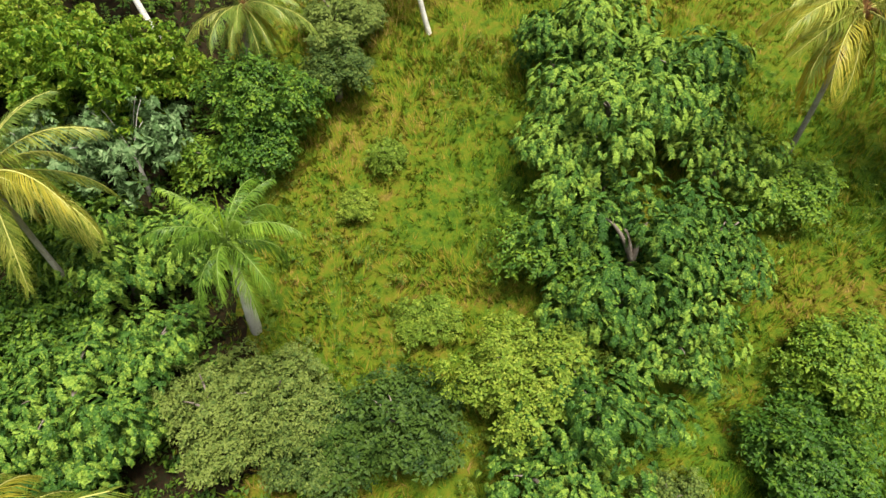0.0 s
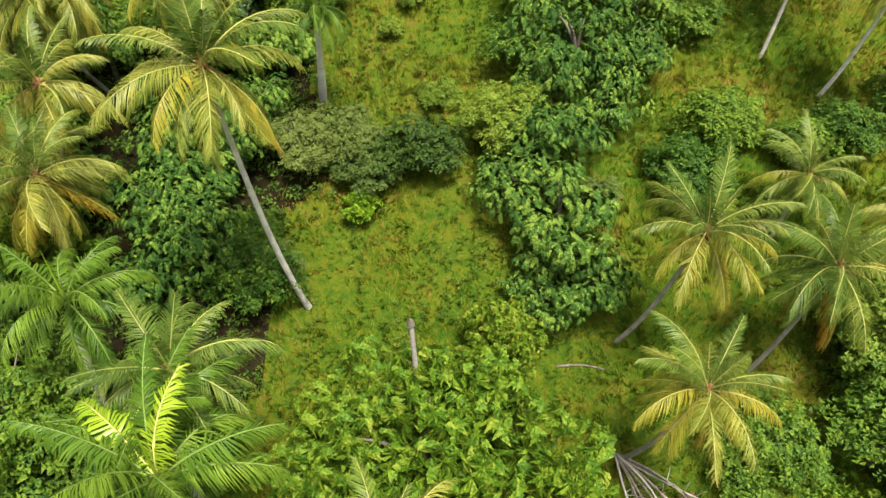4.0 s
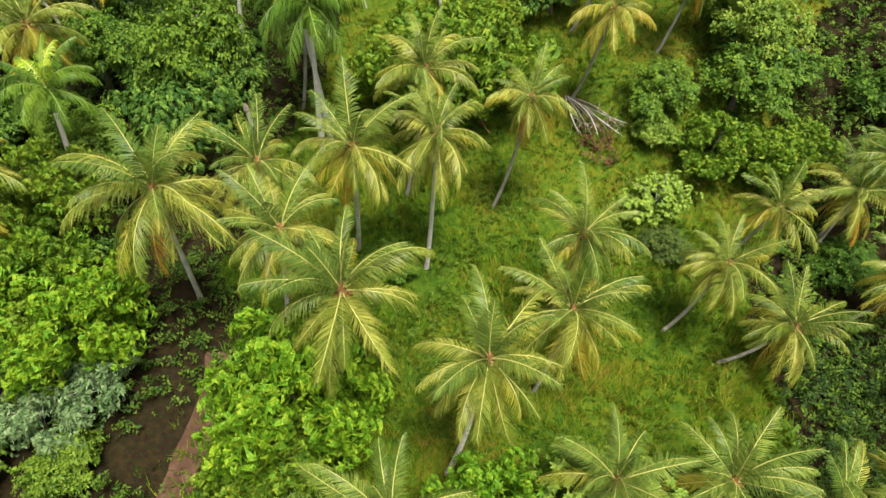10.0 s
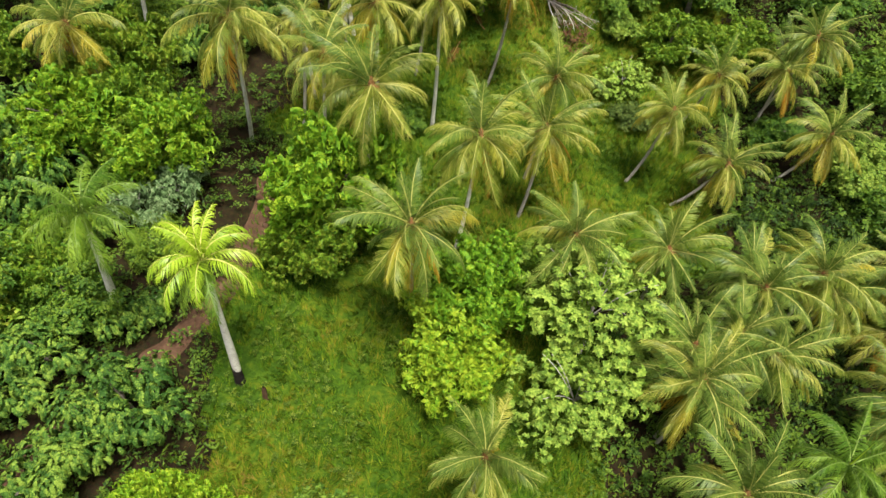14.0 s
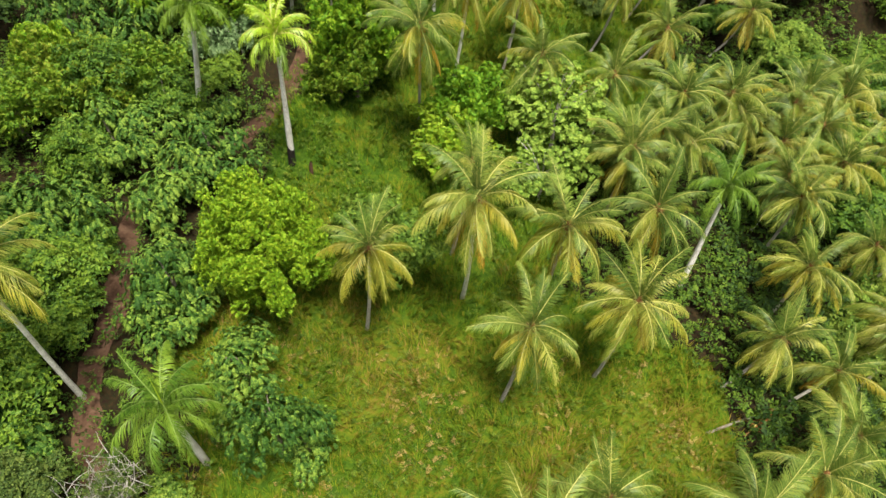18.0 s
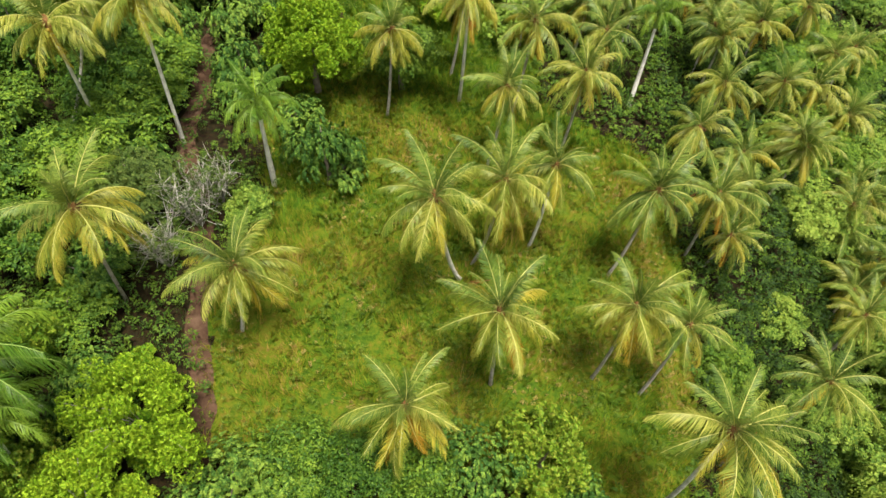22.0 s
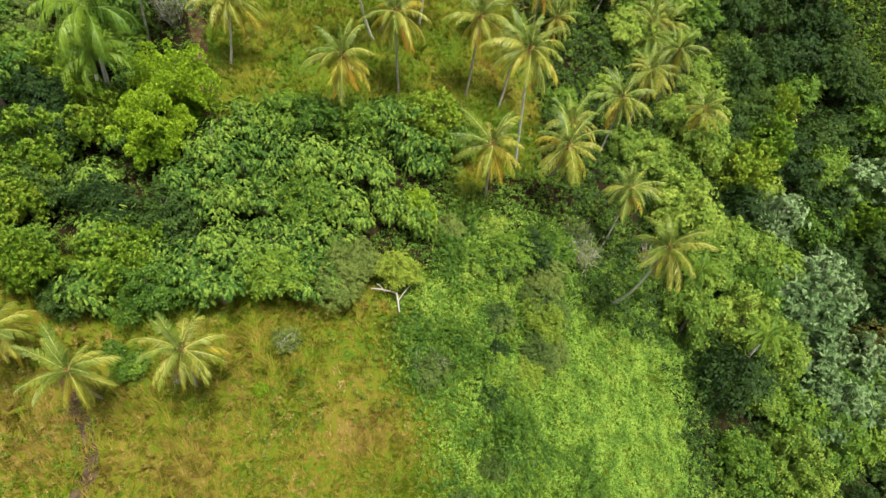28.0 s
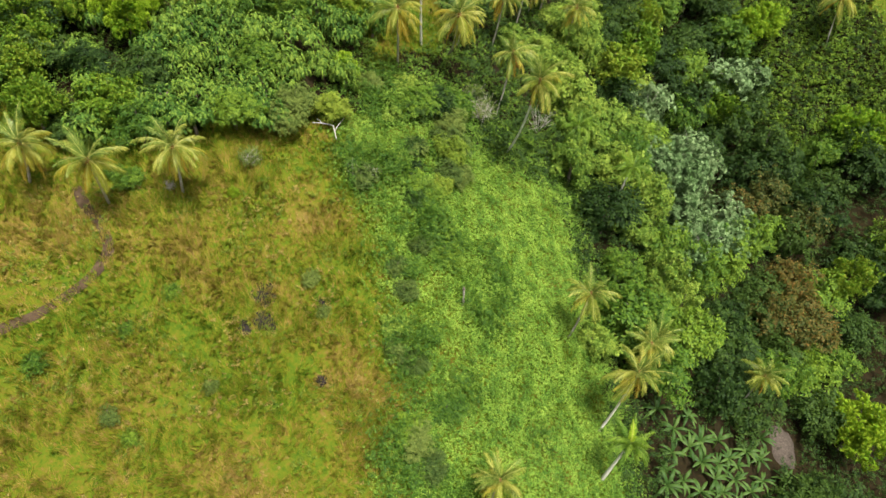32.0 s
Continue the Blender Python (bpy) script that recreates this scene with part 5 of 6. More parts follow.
royal_palm(25.87, -124.97, -24.61, 24.52, -124.97, 1.00, 1, 0.17)
royal_palm(-18.50, -80.20, 11.80, -20.82, -76.78, 1.45, 0, 0.17)
royal_palm(-19.17, -80.84, 8.47, -20.37, -80.84, 1.10, 0, 0.17)
royal_palm(-11.20, -60.00, 10.60, -11.74, -58.79, 1.05, 0, 0.17)
# ---- trees of the first slope ----
tree("feathery_tree", 6.72, 22.64, 24.69, 3.98, 1, 1.00)
tree("feathery_tree", 7.05, 17.78, 22.11, 3.69, 2, 1.00)
tree("broadleaf_tree", 4.27, 18.84, 20.78, 2.13, 0, 1.00)
tree("feathery_tree", 9.95, 25.03, 24.42, 3.27, 1, 1.00)
tree("feathery_tree", 8.34, 15.40, 18.50, 2.41, 2, 1.00)
tree("feathery_tree", 10.53, 18.91, 20.32, 2.41, 0, 1.00)
tree("feathery_tree", 7.16, 27.09, 25.08, 3.12, 1, 1.00)
tree("broadleaf_tree", 14.16, 21.58, 20.30, 1.99, 2, 1.00)
tree("yellow_shrub", 3.05, 14.00, 18.60, 2.90, 0, 1.00)
tree("yellow_shrub", -0.50, 16.70, 17.40, 1.30, 1, 1.00)
tree("yellow_shrub", -2.40, 23.60, 20.10, 1.10, 2, 0.7)
tree("yellow_shrub", -3.60, 21.50, 18.90, 0.90, 0, 0.7)
tree("olive_shrub", -5.90, 13.60, 17.60, 2.50, 2, 1.00)
tree("olive_shrub", -8.00, 13.10, 17.30, 2.30, 0, 1.00)
tree("olive_shrub", -4.70, 12.00, 16.40, 2.00, 1, 1.00)
tree("shaded_tree", -1.60, 12.70, 17.20, 2.20, 0, 1.00)
tree("feathery_tree", 3.48, 10.73, 16.95, 2.70, 1, 1.00)
tree("feathery_tree", -12.63, 12.89, 19.54, 3.41, 0, 1.00)
tree("feathery_tree", -13.48, 10.73, 17.96, 2.84, 1, 1.00)
tree("feathery_tree", -10.63, 15.21, 18.49, 1.99, 2, 1.00)
tree("mango_tree", -14.94, 24.80, 25.22, 3.55, 0, 1.00)
tree("mango_tree", -18.08, 27.20, 24.86, 2.84, 1, 1.00)
tree("silver_tree", -12.44, 22.16, 22.94, 2.70, 2, 1.00)
tree("broadleaf_tree", -7.91, 24.33, 23.79, 2.41, 0, 1.00)
tree("broadleaf_tree", -7.73, 23.15, 22.00, 1.99, 1, 1.00)
tree("olive_shrub", -4.78, 26.76, 23.17, 1.85, 2, 1.00)
tree("olive_shrub", -4.74, 29.48, 24.40, 2.27, 0, 1.00)
tree("broadleaf_tree", -9.66, 22.76, 20.95, 1.42, 1, 1.00)
tree("broadleaf_tree", -14.22, 18.40, 20.03, 2.13, 2, 1.00)
tree("broadleaf_tree", -15.53, 16.00, 18.98, 2.27, 0, 1.00)
tree("silver_tree", -15.80, 22.37, 21.92, 2.13, 1, 1.00)
tree("broadleaf_tree", 14.74, 15.02, 17.84, 2.13, 2, 1.00)
tree("broadleaf_tree", 12.72, 12.01, 16.80, 2.27, 0, 1.00)
tree("broadleaf_tree", 18.91, 13.57, 17.03, 1.85, 1, 1.00)
tree("broadleaf_tree", 12.58, 11.51, 15.66, 1.56, 2, 1.00)
tree("feathery_tree", 5.21, 7.76, 14.69, 1.99, 0, 1.00)
tree("feathery_tree", 4.37, 5.61, 13.14, 1.70, 1, 1.00)
tree("olive_shrub", 7.57, 10.57, 15.28, 1.42, 2, 1.00)
tree("feathery_tree", -12.33, 6.54, 16.55, 2.56, 1, 1.00)
tree("broadleaf_tree", -9.38, 5.36, 15.10, 2.13, 2, 1.00)
tree("feathery_tree", -14.58, 5.26, 14.78, 2.13, 0, 1.00)
# ---- trees round the palm grove ----
tree("mango_tree", -0.80, -3.00, 16.00, 5.39, 1, 1.00)
tree("bright_mango_tree", -4.52, -1.98, 11.71, 2.27, 2, 1.00)
tree("mango_tree", 2.29, -1.95, 11.66, 2.70, 0, 1.00)
tree("mango_tree", 2.61, 2.42, 13.82, 2.13, 1, 1.00)
# Darker kinds in place of mangoes, to bring shade into the wood.
tree("broadleaf_tree", -16.90, -3.20, 17.20, 3.30, 2, 1.00)
tree("shaded_tree", -21.75, 1.46, 16.34, 3.12, 0, 1.00)
tree("broadleaf_tree", -18.49, -3.42, 13.90, 3.12, 1, 1.00)
tree("feathery_tree", -12.80, 11.66, 18.27, 2.84, 2, 1.00)
tree("feathery_tree", -12.60, 8.21, 16.75, 2.70, 0, 1.00)
tree("olive_shrub", -9.10, 6.50, 14.30, 1.90, 1, 1.00)
tree("broadleaf_tree", -10.02, 7.70, 14.96, 1.70, 2, 1.00)
tree("feathery_tree", -16.93, -8.30, 13.85, 3.27, 0, 1.00)
tree("feathery_tree", -17.61, -10.62, 12.34, 2.84, 1, 1.00)
tree("feathery_tree", -15.59, -5.14, 12.60, 2.41, 2, 1.00)
tree("feathery_tree", -14.77, -2.47, 12.06, 1.85, 0, 1.00)
tree("broadleaf_tree", 14.59, -0.98, 10.87, 2.70, 1, 1.00)
tree("vine_mound", 14.00, -3.12, 8.09, 1.70, 2, 1.00)
tree("broadleaf_tree", 20.11, -0.42, 11.72, 3.41, 0, 1.00)
tree("vine_mound", 21.88, 2.50, 13.74, 2.84, 1, 1.00)
tree("mango_tree", 18.00, -4.55, 9.04, 3.12, 2, 1.00)
tree("mango_tree", 21.29, -4.85, 8.57, 3.12, 0, 1.00)
tree("broadleaf_tree", 21.40, 14.15, 17.64, 1.99, 1, 1.00)
tree("broadleaf_tree", 15.16, 14.50, 17.21, 1.70, 2, 1.00)
tree("broadleaf_tree", 26.22, 15.78, 18.98, 2.27, 0, 1.00)
tree("bright_mango_tree", -4.55, 10.00, 14.80, 1.20, 1, 1.00)
tree("broadleaf_tree", 22.21, 1.03, 12.43, 3.27, 2, 1.00)
tree("vine_mound", 19.64, 3.67, 15.30, 2.98, 0, 1.00)
tree("lime_tree", 13.80, -8.25, 7.02, 2.56, 1, 1.00)
tree("olive_shrub", 14.23, -10.97, 4.75, 1.70, 2, 1.00)
tree("broadleaf_tree", 26.16, -11.47, 4.06, 2.41, 0, 1.00)
tree("mango_tree", 24.39, -3.73, 8.17, 2.56, 1, 1.00)
tree("bright_mango_tree", -18.04, -23.10, 12.96, 3.83, 2, 1.00)
tree("bright_mango_tree", -23.32, -22.83, 13.95, 4.12, 0, 1.00)
tree("mango_tree", -21.67, -20.10, 13.74, 3.12, 1, 1.00)
tree("bright_mango_tree", -6.70, -26.20, 14.60, 4.73, 2, 1.00)
tree("mango_tree", -7.24, -28.04, 9.95, 3.27, 0, 1.00)
tree("bright_mango_tree", -5.14, -24.17, 9.28, 2.56, 1, 1.00)
tree("broadleaf_tree", -3.46, -14.89, 6.58, 1.42, 2, 1.00)
tree("silver_tree", -16.90, -25.09, 9.40, 1.85, 0, 1.00)
tree("mango_tree", -8.52, -28.61, 8.69, 2.56, 1, 1.00)
tree("bright_mango_tree", 1.70, -31.20, 9.00, 4.00, 2, 1.00)
tree("bright_mango_tree", 0.40, -34.60, 7.60, 3.70, 0, 1.00)
tree("lime_tree", 8.23, -32.16, 10.07, 5.54, 1, 1.00)
tree("lime_tree", 7.19, -36.77, 6.82, 3.69, 2, 1.00)
tree("silver_tree", -18.61, -27.24, 9.56, 1.85, 0, 1.00)
tree("broadleaf_tree", -19.80, -34.39, 10.23, 2.84, 1, 1.00)
tree("feathery_tree", -15.21, -39.65, 9.72, 2.84, 2, 1.00)
tree("feathery_tree", -16.46, -33.86, 7.83, 1.56, 0, 1.00)
tree("feathery_tree", -16.63, -40.83, 8.93, 2.41, 1, 1.00)
tree("broadleaf_tree", -17.44, -29.05, 8.28, 1.70, 2, 1.00)
# ---- trees beside the path ----
tree("dome_tree", -10.10, -48.20, 12.00, 4.40, 0, 1.00)
tree("vine_mound", -3.30, -46.40, 9.80, 3.30, 1, 1.00)
tree("feathery_tree", -22.14, -46.22, 10.60, 2.86, 2, 1.00)
tree("feathery_tree", -20.01, -37.28, 9.77, 2.84, 0, 1.00)
tree("feathery_tree", -15.00, -50.00, 9.00, 2.31, 1, 1.00)
tree("mango_tree", -25.16, -34.38, 12.39, 3.55, 2, 1.00)
tree("mango_tree", -21.49, -32.94, 11.65, 3.12, 0, 1.00)
tree("broadleaf_tree", -21.49, -51.30, 10.11, 3.12, 1, 1.00)
tree("feathery_tree", -14.85, -51.74, 7.75, 2.56, 2, 1.00)
tree("feathery_tree", -10.35, -54.30, 7.05, 2.56, 0, 1.00)
tree("mango_tree", -8.36, -24.77, 8.63, 2.84, 1, 1.00)
tree("mango_tree", -19.46, -22.89, 11.66, 2.98, 2, 1.00)
tree("bright_mango_tree", -28.22, -32.49, 12.73, 2.84, 0, 1.00)
tree("broadleaf_tree", -23.74, -40.68, 10.35, 2.56, 1, 1.00)
tree("feathery_tree", -17.82, -43.69, 8.94, 2.27, 2, 1.00)
tree("feathery_tree", -7.90, -58.20, 8.30, 2.42, 0, 1.00)
tree("olive_shrub", -19.18, -62.99, 7.84, 2.84, 1, 1.00)
tree("feathery_tree", -16.21, -48.08, 7.50, 2.13, 2, 1.00)
tree("broadleaf_tree", -22.32, -53.99, 8.88, 2.84, 0, 1.00)
tree("feathery_tree", -21.42, -59.13, 7.60, 2.27, 1, 1.00)
tree("vine_mound", -12.55, -62.16, 4.92, 1.85, 2, 1.00)
tree("broadleaf_tree", -20.95, -52.19, 8.11, 2.27, 0, 1.00)
tree("feathery_tree", -6.75, -57.70, 4.83, 1.85, 1, 1.00)
tree("broadleaf_tree", -21.38, -48.17, 8.30, 2.13, 2, 1.00)
tree("vine_mound", 29.86, -59.30, -9.73, 2.56, 0, 1.00)
tree("broadleaf_tree", 22.22, -66.95, -5.95, 2.41, 1, 1.00)
tree("bright_mango_tree", -16.72, -75.19, 3.87, 1.70, 2, 1.00)
tree("broadleaf_tree", -20.87, -71.72, 5.77, 2.27, 0, 1.00)
tree("broadleaf_tree", 36.69, -46.38, -9.57, 2.27, 1, 1.00)
tree("broadleaf_tree", -24.90, -55.35, 9.18, 2.56, 2, 1.00)
tree("broadleaf_tree", -25.05, -59.91, 8.42, 2.56, 0, 1.00)
tree("olive_shrub", -28.41, -70.30, 7.82, 2.84, 1, 1.00)
tree("broadleaf_tree", -27.67, -73.55, 7.27, 2.84, 2, 1.00)
# ---- wood on the saddle ----
tree("cloud_tree", -14.16, -78.58, 8.35, 3.69, 0, 1.00)
tree("cloud_tree", -15.84, -82.55, 7.26, 3.55, 1, 1.00)
tree("mango_tree", -20.36, -81.21, 7.15, 2.84, 2, 1.00)
tree("bright_mango_tree", -15.81, -83.51, 4.66, 2.13, 0, 1.00)
tree("bright_mango_tree", -14.34, -78.64, 4.04, 1.70, 1, 1.00)
tree("feathery_tree", -9.65, -80.40, 4.04, 2.79, 2, 1.00)
tree("broadleaf_tree", -6.95, -79.01, 3.57, 2.35, 0, 1.00)
tree("broadleaf_tree", -3.87, -78.95, 3.11, 2.50, 1, 1.00)
tree("broadleaf_tree", -0.33, -78.67, 2.22, 2.35, 2, 1.00)
tree("feathery_tree", 2.90, -78.35, 2.16, 2.65, 0, 1.00)
tree("mango_tree", 6.67, -77.49, 1.33, 2.94, 1, 1.00)
tree("feathery_tree", 8.78, -79.03, -0.39, 2.06, 2, 1.00)
tree("feathery_tree", -9.72, -83.86, 2.80, 2.50, 0, 1.00)
tree("feathery_tree", -6.87, -83.23, 2.68, 2.50, 1, 1.00)
tree("feathery_tree", -3.88, -83.68, 2.04, 2.35, 2, 1.00)
tree("feathery_tree", -0.50, -84.18, 2.06, 3.09, 0, 1.00)
tree("feathery_tree", 5.29, -81.42, 0.69, 2.35, 1, 1.00)
tree("feathery_tree", -11.99, -83.00, 3.23, 2.21, 2, 1.00)
tree("feathery_tree", -13.40, -86.69, 2.87, 2.50, 0, 1.00)
tree("feathery_tree", -10.50, -88.04, 1.87, 2.50, 1, 1.00)
tree("feathery_tree", -7.85, -87.13, 1.85, 2.50, 2, 1.00)
tree("broadleaf_tree", -4.30, -87.52, 1.28, 2.50, 0, 1.00)
tree("feathery_tree", -1.43, -87.92, 0.49, 2.21, 1, 1.00)
tree("feathery_tree", 4.40, -88.10, -1.36, 1.76, 2, 1.00)
tree("feathery_tree", 2.17, -87.09, -0.33, 1.76, 0, 1.00)
tree("mango_tree", -17.50, -92.54, 1.65, 3.10, 1, 1.00)
tree("shaded_tree", -15.03, -89.35, 1.97, 2.94, 2, 1.00)
tree("feathery_tree", -13.10, -93.58, 1.00, 2.65, 0, 1.00)
tree("feathery_tree", -10.18, -92.10, 0.97, 2.65, 1, 1.00)
tree("feathery_tree", -7.04, -91.13, 0.57, 2.50, 2, 1.00)
tree("broadleaf_tree", -7.02, -94.01, -0.15, 2.50, 0, 1.00)
tree("feathery_tree", -3.68, -91.12, -0.23, 2.21, 1, 1.00)
tree("feathery_tree", -10.63, -94.97, 0.27, 2.35, 2, 1.00)
tree("feathery_tree", -3.80, -93.71, -0.86, 2.21, 0, 1.00)
tree("broadleaf_tree", -15.17, -95.51, 0.64, 2.50, 1, 1.00)
tree("feathery_tree", -19.52, -94.68, 0.72, 2.35, 2, 1.00)
tree("shaded_tree", -19.36, -88.56, 2.78, 2.41, 0, 1.00)
tree("shaded_tree", -24.68, -82.83, 5.38, 3.12, 1, 1.00)
tree("shaded_tree", -24.28, -86.36, 3.66, 2.84, 2, 1.00)
tree("shaded_tree", -23.03, -79.01, 5.60, 2.84, 0, 1.00)
tree("broadleaf_tree", -24.05, -92.28, 1.71, 2.30, 1, 1.00)
tree("shaded_tree", -21.28, -94.86, -0.14, 2.13, 2, 1.00)
tree("shaded_tree", -25.75, -79.08, 6.14, 2.56, 0, 1.00)
tree("olive_shrub", -1.80, -94.17, -1.56, 2.41, 1, 1.00)
tree("yellow_shrub", 2.30, -92.90, -2.20, 1.90, 2, 1.00)
tree("broadleaf_tree", 14.33, -87.43, -7.07, 2.30, 0, 1.00)
tree("olive_shrub", 15.10, -92.46, -9.07, 2.56, 1, 1.00)
tree("olive_shrub", 15.33, -96.05, -11.27, 1.85, 2, 1.00)
tree("broadleaf_tree", 11.25, -99.90, -10.13, 1.28, 0, 1.00)
tree("feathery_tree", 4.62, -86.58, -2.56, 1.67, 1, 1.00)
tree("vine_mound", 8.31, -96.90, -7.73, 1.42, 2, 1.00)
tree("broadleaf_tree", -16.46, -100.10, -3.33, 1.28, 0, 1.00)
# ---- vine-clad slope and ravine ----
tree("vine_mound", 35.92, -64.38, -15.52, 3.24, 1, 1.00)
tree("vine_mound", 46.83, -54.90, -19.76, 3.24, 2, 1.00)
tree("vine_mound", 39.92, -66.82, -19.29, 3.41, 0, 1.00)
tree("vine_mound", 53.15, -56.47, -24.82, 3.75, 1, 1.00)
tree("vine_mound", 58.74, -57.36, -29.01, 3.58, 2, 1.00)
tree("vine_mound", 43.53, -70.54, -23.32, 3.07, 0, 1.00)
tree("vine_mound", 50.87, -68.47, -28.25, 3.07, 1, 1.00)
tree("vine_mound", 41.31, -55.20, -15.70, 2.73, 2, 1.00)
tree("vine_mound", 30.95, -66.05, -12.52, 2.56, 0, 1.00)
tree("vine_mound", 41.86, -77.44, -24.41, 2.73, 1, 1.00)
tree("vine_mound", 35.56, -84.31, -21.83, 2.56, 2, 1.00)
tree("silver_tree", 82.50, -54.60, -30.50, 6.50, 0, 1.00)
tree("bright_mango_tree", 91.23, -45.46, -24.38, 5.40, 1, 1.00)
tree("bright_mango_tree", 99.32, -71.82, -32.28, 5.40, 2, 1.00)
tree("bright_mango_tree", 74.50, -118.00, -49.00, 5.60, 0, 1.00)
tree("silver_tree", 56.56, -79.99, -28.82, 5.68, 1, 1.00)
tree("silver_tree", 56.01, -92.14, -31.90, 5.68, 2, 1.00)
tree("silver_tree", 51.00, -94.00, -32.00, 4.26, 0, 1.00)
tree("silver_tree", 66.50, -69.50, -35.00, 4.80, 1, 1.00)
tree("vine_mound", 43.73, -91.90, -28.72, 3.12, 1, 1.00)
tree("broadleaf_tree", 36.59, -100.55, -25.76, 3.41, 2, 1.00)
tree("broadleaf_tree", 40.10, -106.01, -30.50, 3.41, 0, 1.00)
tree("vine_mound", 28.75, -111.30, -25.26, 2.56, 1, 1.00)
tree("vine_mound", 33.51, -106.07, -26.61, 2.84, 2, 1.00)
# ---- fallen fronds and wood ----
fallen_trunk(16.88, -53.76, 26.51, -49.06, 0.12, 0.10, M_BARK, "Dark fallen palm trunk lying in the grass")
fallen_frond(20.11, -52.98, 40, 1.0)
fallen_frond(3.72, -64.73, 200, 0.45)
fallen_frond(0.30, -5.52, 250, 0.8)
fallen_frond(2.25, -3.60, 120, 0.7)
fallen_frond(-2.71, -61.12, 15, 0.6)
stump(-9.52, -37.45, 1.3, 0.14)
# ---- bushes along the crease between field and vines ----
tree("shaded_tree", 11.30, -89.20, -6.20, 2.00, 0, 1.00)
tree("shaded_tree", 14.60, -87.60, -7.20, 2.30, 1, 1.00)
tree("broadleaf_tree", 17.60, -86.60, -8.60, 1.90, 2, 1.00)
tree("shaded_tree", 10.30, -94.20, -8.30, 1.60, 2, 1.00)
tree("yellow_shrub", 14.70, -94.05, -8.60, 2.10, 0, 1.00)
tree("yellow_shrub", 12.40, -98.80, -10.10, 1.70, 1, 1.00)
tree("shaded_tree", 9.00, -101.00, -9.40, 1.40, 1, 1.00)
tree("shaded_tree", 9.80, -97.60, -8.90, 1.30, 0, 1.00)
# ---- dead wood and small plants ----
bare_shrub(-15.63, -63.72, 2.3, 4.2, 0.12, "Tall half-dead shrub with a tangle of bleached grey twigs")
bare_shrub(-16.83, -66.91, 2.0, 3.4, 0.06, "Tall half-dead shrub with a tangle of bleached grey twigs")
bare_shrub(-14.85, -61.49, 1.7, 3.8, 0.2, "Tall half-dead shrub with a tangle of bleached grey twigs")
snag(-0.90, -2.20, 9.60, -0.40, 1.40)
snag(-10.40, -13.20, 9.00, -0.60, 0.50)
felled_tree(7.90, -0.70)
dead_branch(2.25, -94.20)
fallen_trunk(5.36, 2.91, 7.76, 2.86, 0.08, 0.06, M_BARK, "Fallen brown branch lying on the grass")
snag(12.00, -110.96, 2.60, 0.10, 0.20)
bare_shrub(31.22, -80.09, 2.60, 3.40, 0.00, "Dead shrub with bare white spreading branches", 8, 5, M_BLEACHED)
bare_shrub(21.47, -83.20, 1.10, 2.00, 0.30)
bare_shrub(4.40, -99.60, 1.50, 1.40, 0.30)
bare_shrub(-6.00, -98.30, 0.95, 1.20, 0.10)
bare_shrub(20.89, -82.28, 1.20, 1.80, 0.40)
bare_shrub(-13.21, -100.71, 0.60, 0.70, 0.00)
bare_shrub(20.70, -85.40, 2.10, 2.80, 0.06)
banana_plant(36.68, -121.35, 0.93)
banana_plant(41.50, -122.00, 1.05)
banana_plant(47.93, -120.61, 0.86)
banana_plant(47.43, -123.38, 0.99)
banana_plant(57.31, -114.74, 0.80)
banana_plant(39.71, -125.31, 0.93)
banana_plant(33.79, -125.27, 1.05)
banana_plant(53.74, -122.92, 0.86)
banana_plant(46.58, -118.78, 0.99)
burnt_spot(-6.16, -111.66, 0.95)
burnt_spot(-8.01, -114.11, 0.65)
burnt_spot(-6.41, -113.87, 1.00)
burnt_spot(-1.41, -112.66, 0.50)
burnt_spot(-2.41, -118.81, 0.45)
tree("olive_shrub", 10.65, -94.30, -8.35, 1.56, 0, 1.00)
tree("broadleaf_tree", 9.44, -99.02, -8.75, 1.42, 1, 1.00)
tree("broadleaf_tree", 10.20, -103.49, -10.60, 1.56, 2, 1.00)
tree("broadleaf_tree", 11.16, -106.47, -12.22, 1.70, 0, 1.00)
tree("vine_mound", 10.49, -99.19, -9.50, 1.42, 1, 1.00)
tree("olive_shrub", 8.59, -106.31, -10.83, 1.28, 2, 1.00)
tree("olive_shrub", 6.24, -111.18, -11.37, 1.28, 0, 1.00)
tree("vine_mound", 4.73, -114.68, -11.77, 1.42, 1, 1.00)
tree("olive_shrub", 5.75, -109.07, -10.36, 1.14, 2, 1.00)
tree("olive_shrub", 5.58, -117.63, -13.54, 1.42, 0, 1.00)
tree("broadleaf_tree", 3.96, -123.06, -15.02, 1.85, 1, 1.00)
tree("olive_shrub", 5.28, -126.04, -17.06, 1.70, 2, 1.00)
tree("vine_mound", 8.63, -90.51, -5.87, 1.70, 0, 1.00)
tree("olive_shrub", 7.00, -87.30, -4.26, 1.56, 1, 1.00)
tree("vine_mound", 10.72, -86.23, -5.57, 1.70, 2, 1.00)
tree("olive_shrub", -19.06, -62.92, 8.46, 2.27, 0, 1.00)
tree("feathery_tree", 5.14, 12.37, 18.88, 2.84, 1, 1.00)
tree("feathery_tree", 5.46, 8.19, 17.38, 3.27, 2, 1.00)
tree("feathery_tree", 6.92, 5.68, 14.60, 2.27, 0, 1.00)
tree("feathery_tree", -13.99, 8.78, 17.24, 2.84, 1, 1.00)
tree("feathery_tree", -11.76, 13.67, 18.60, 2.56, 2, 1.00)
tree("feathery_tree", 5.02, 22.00, 22.79, 2.70, 0, 1.00)
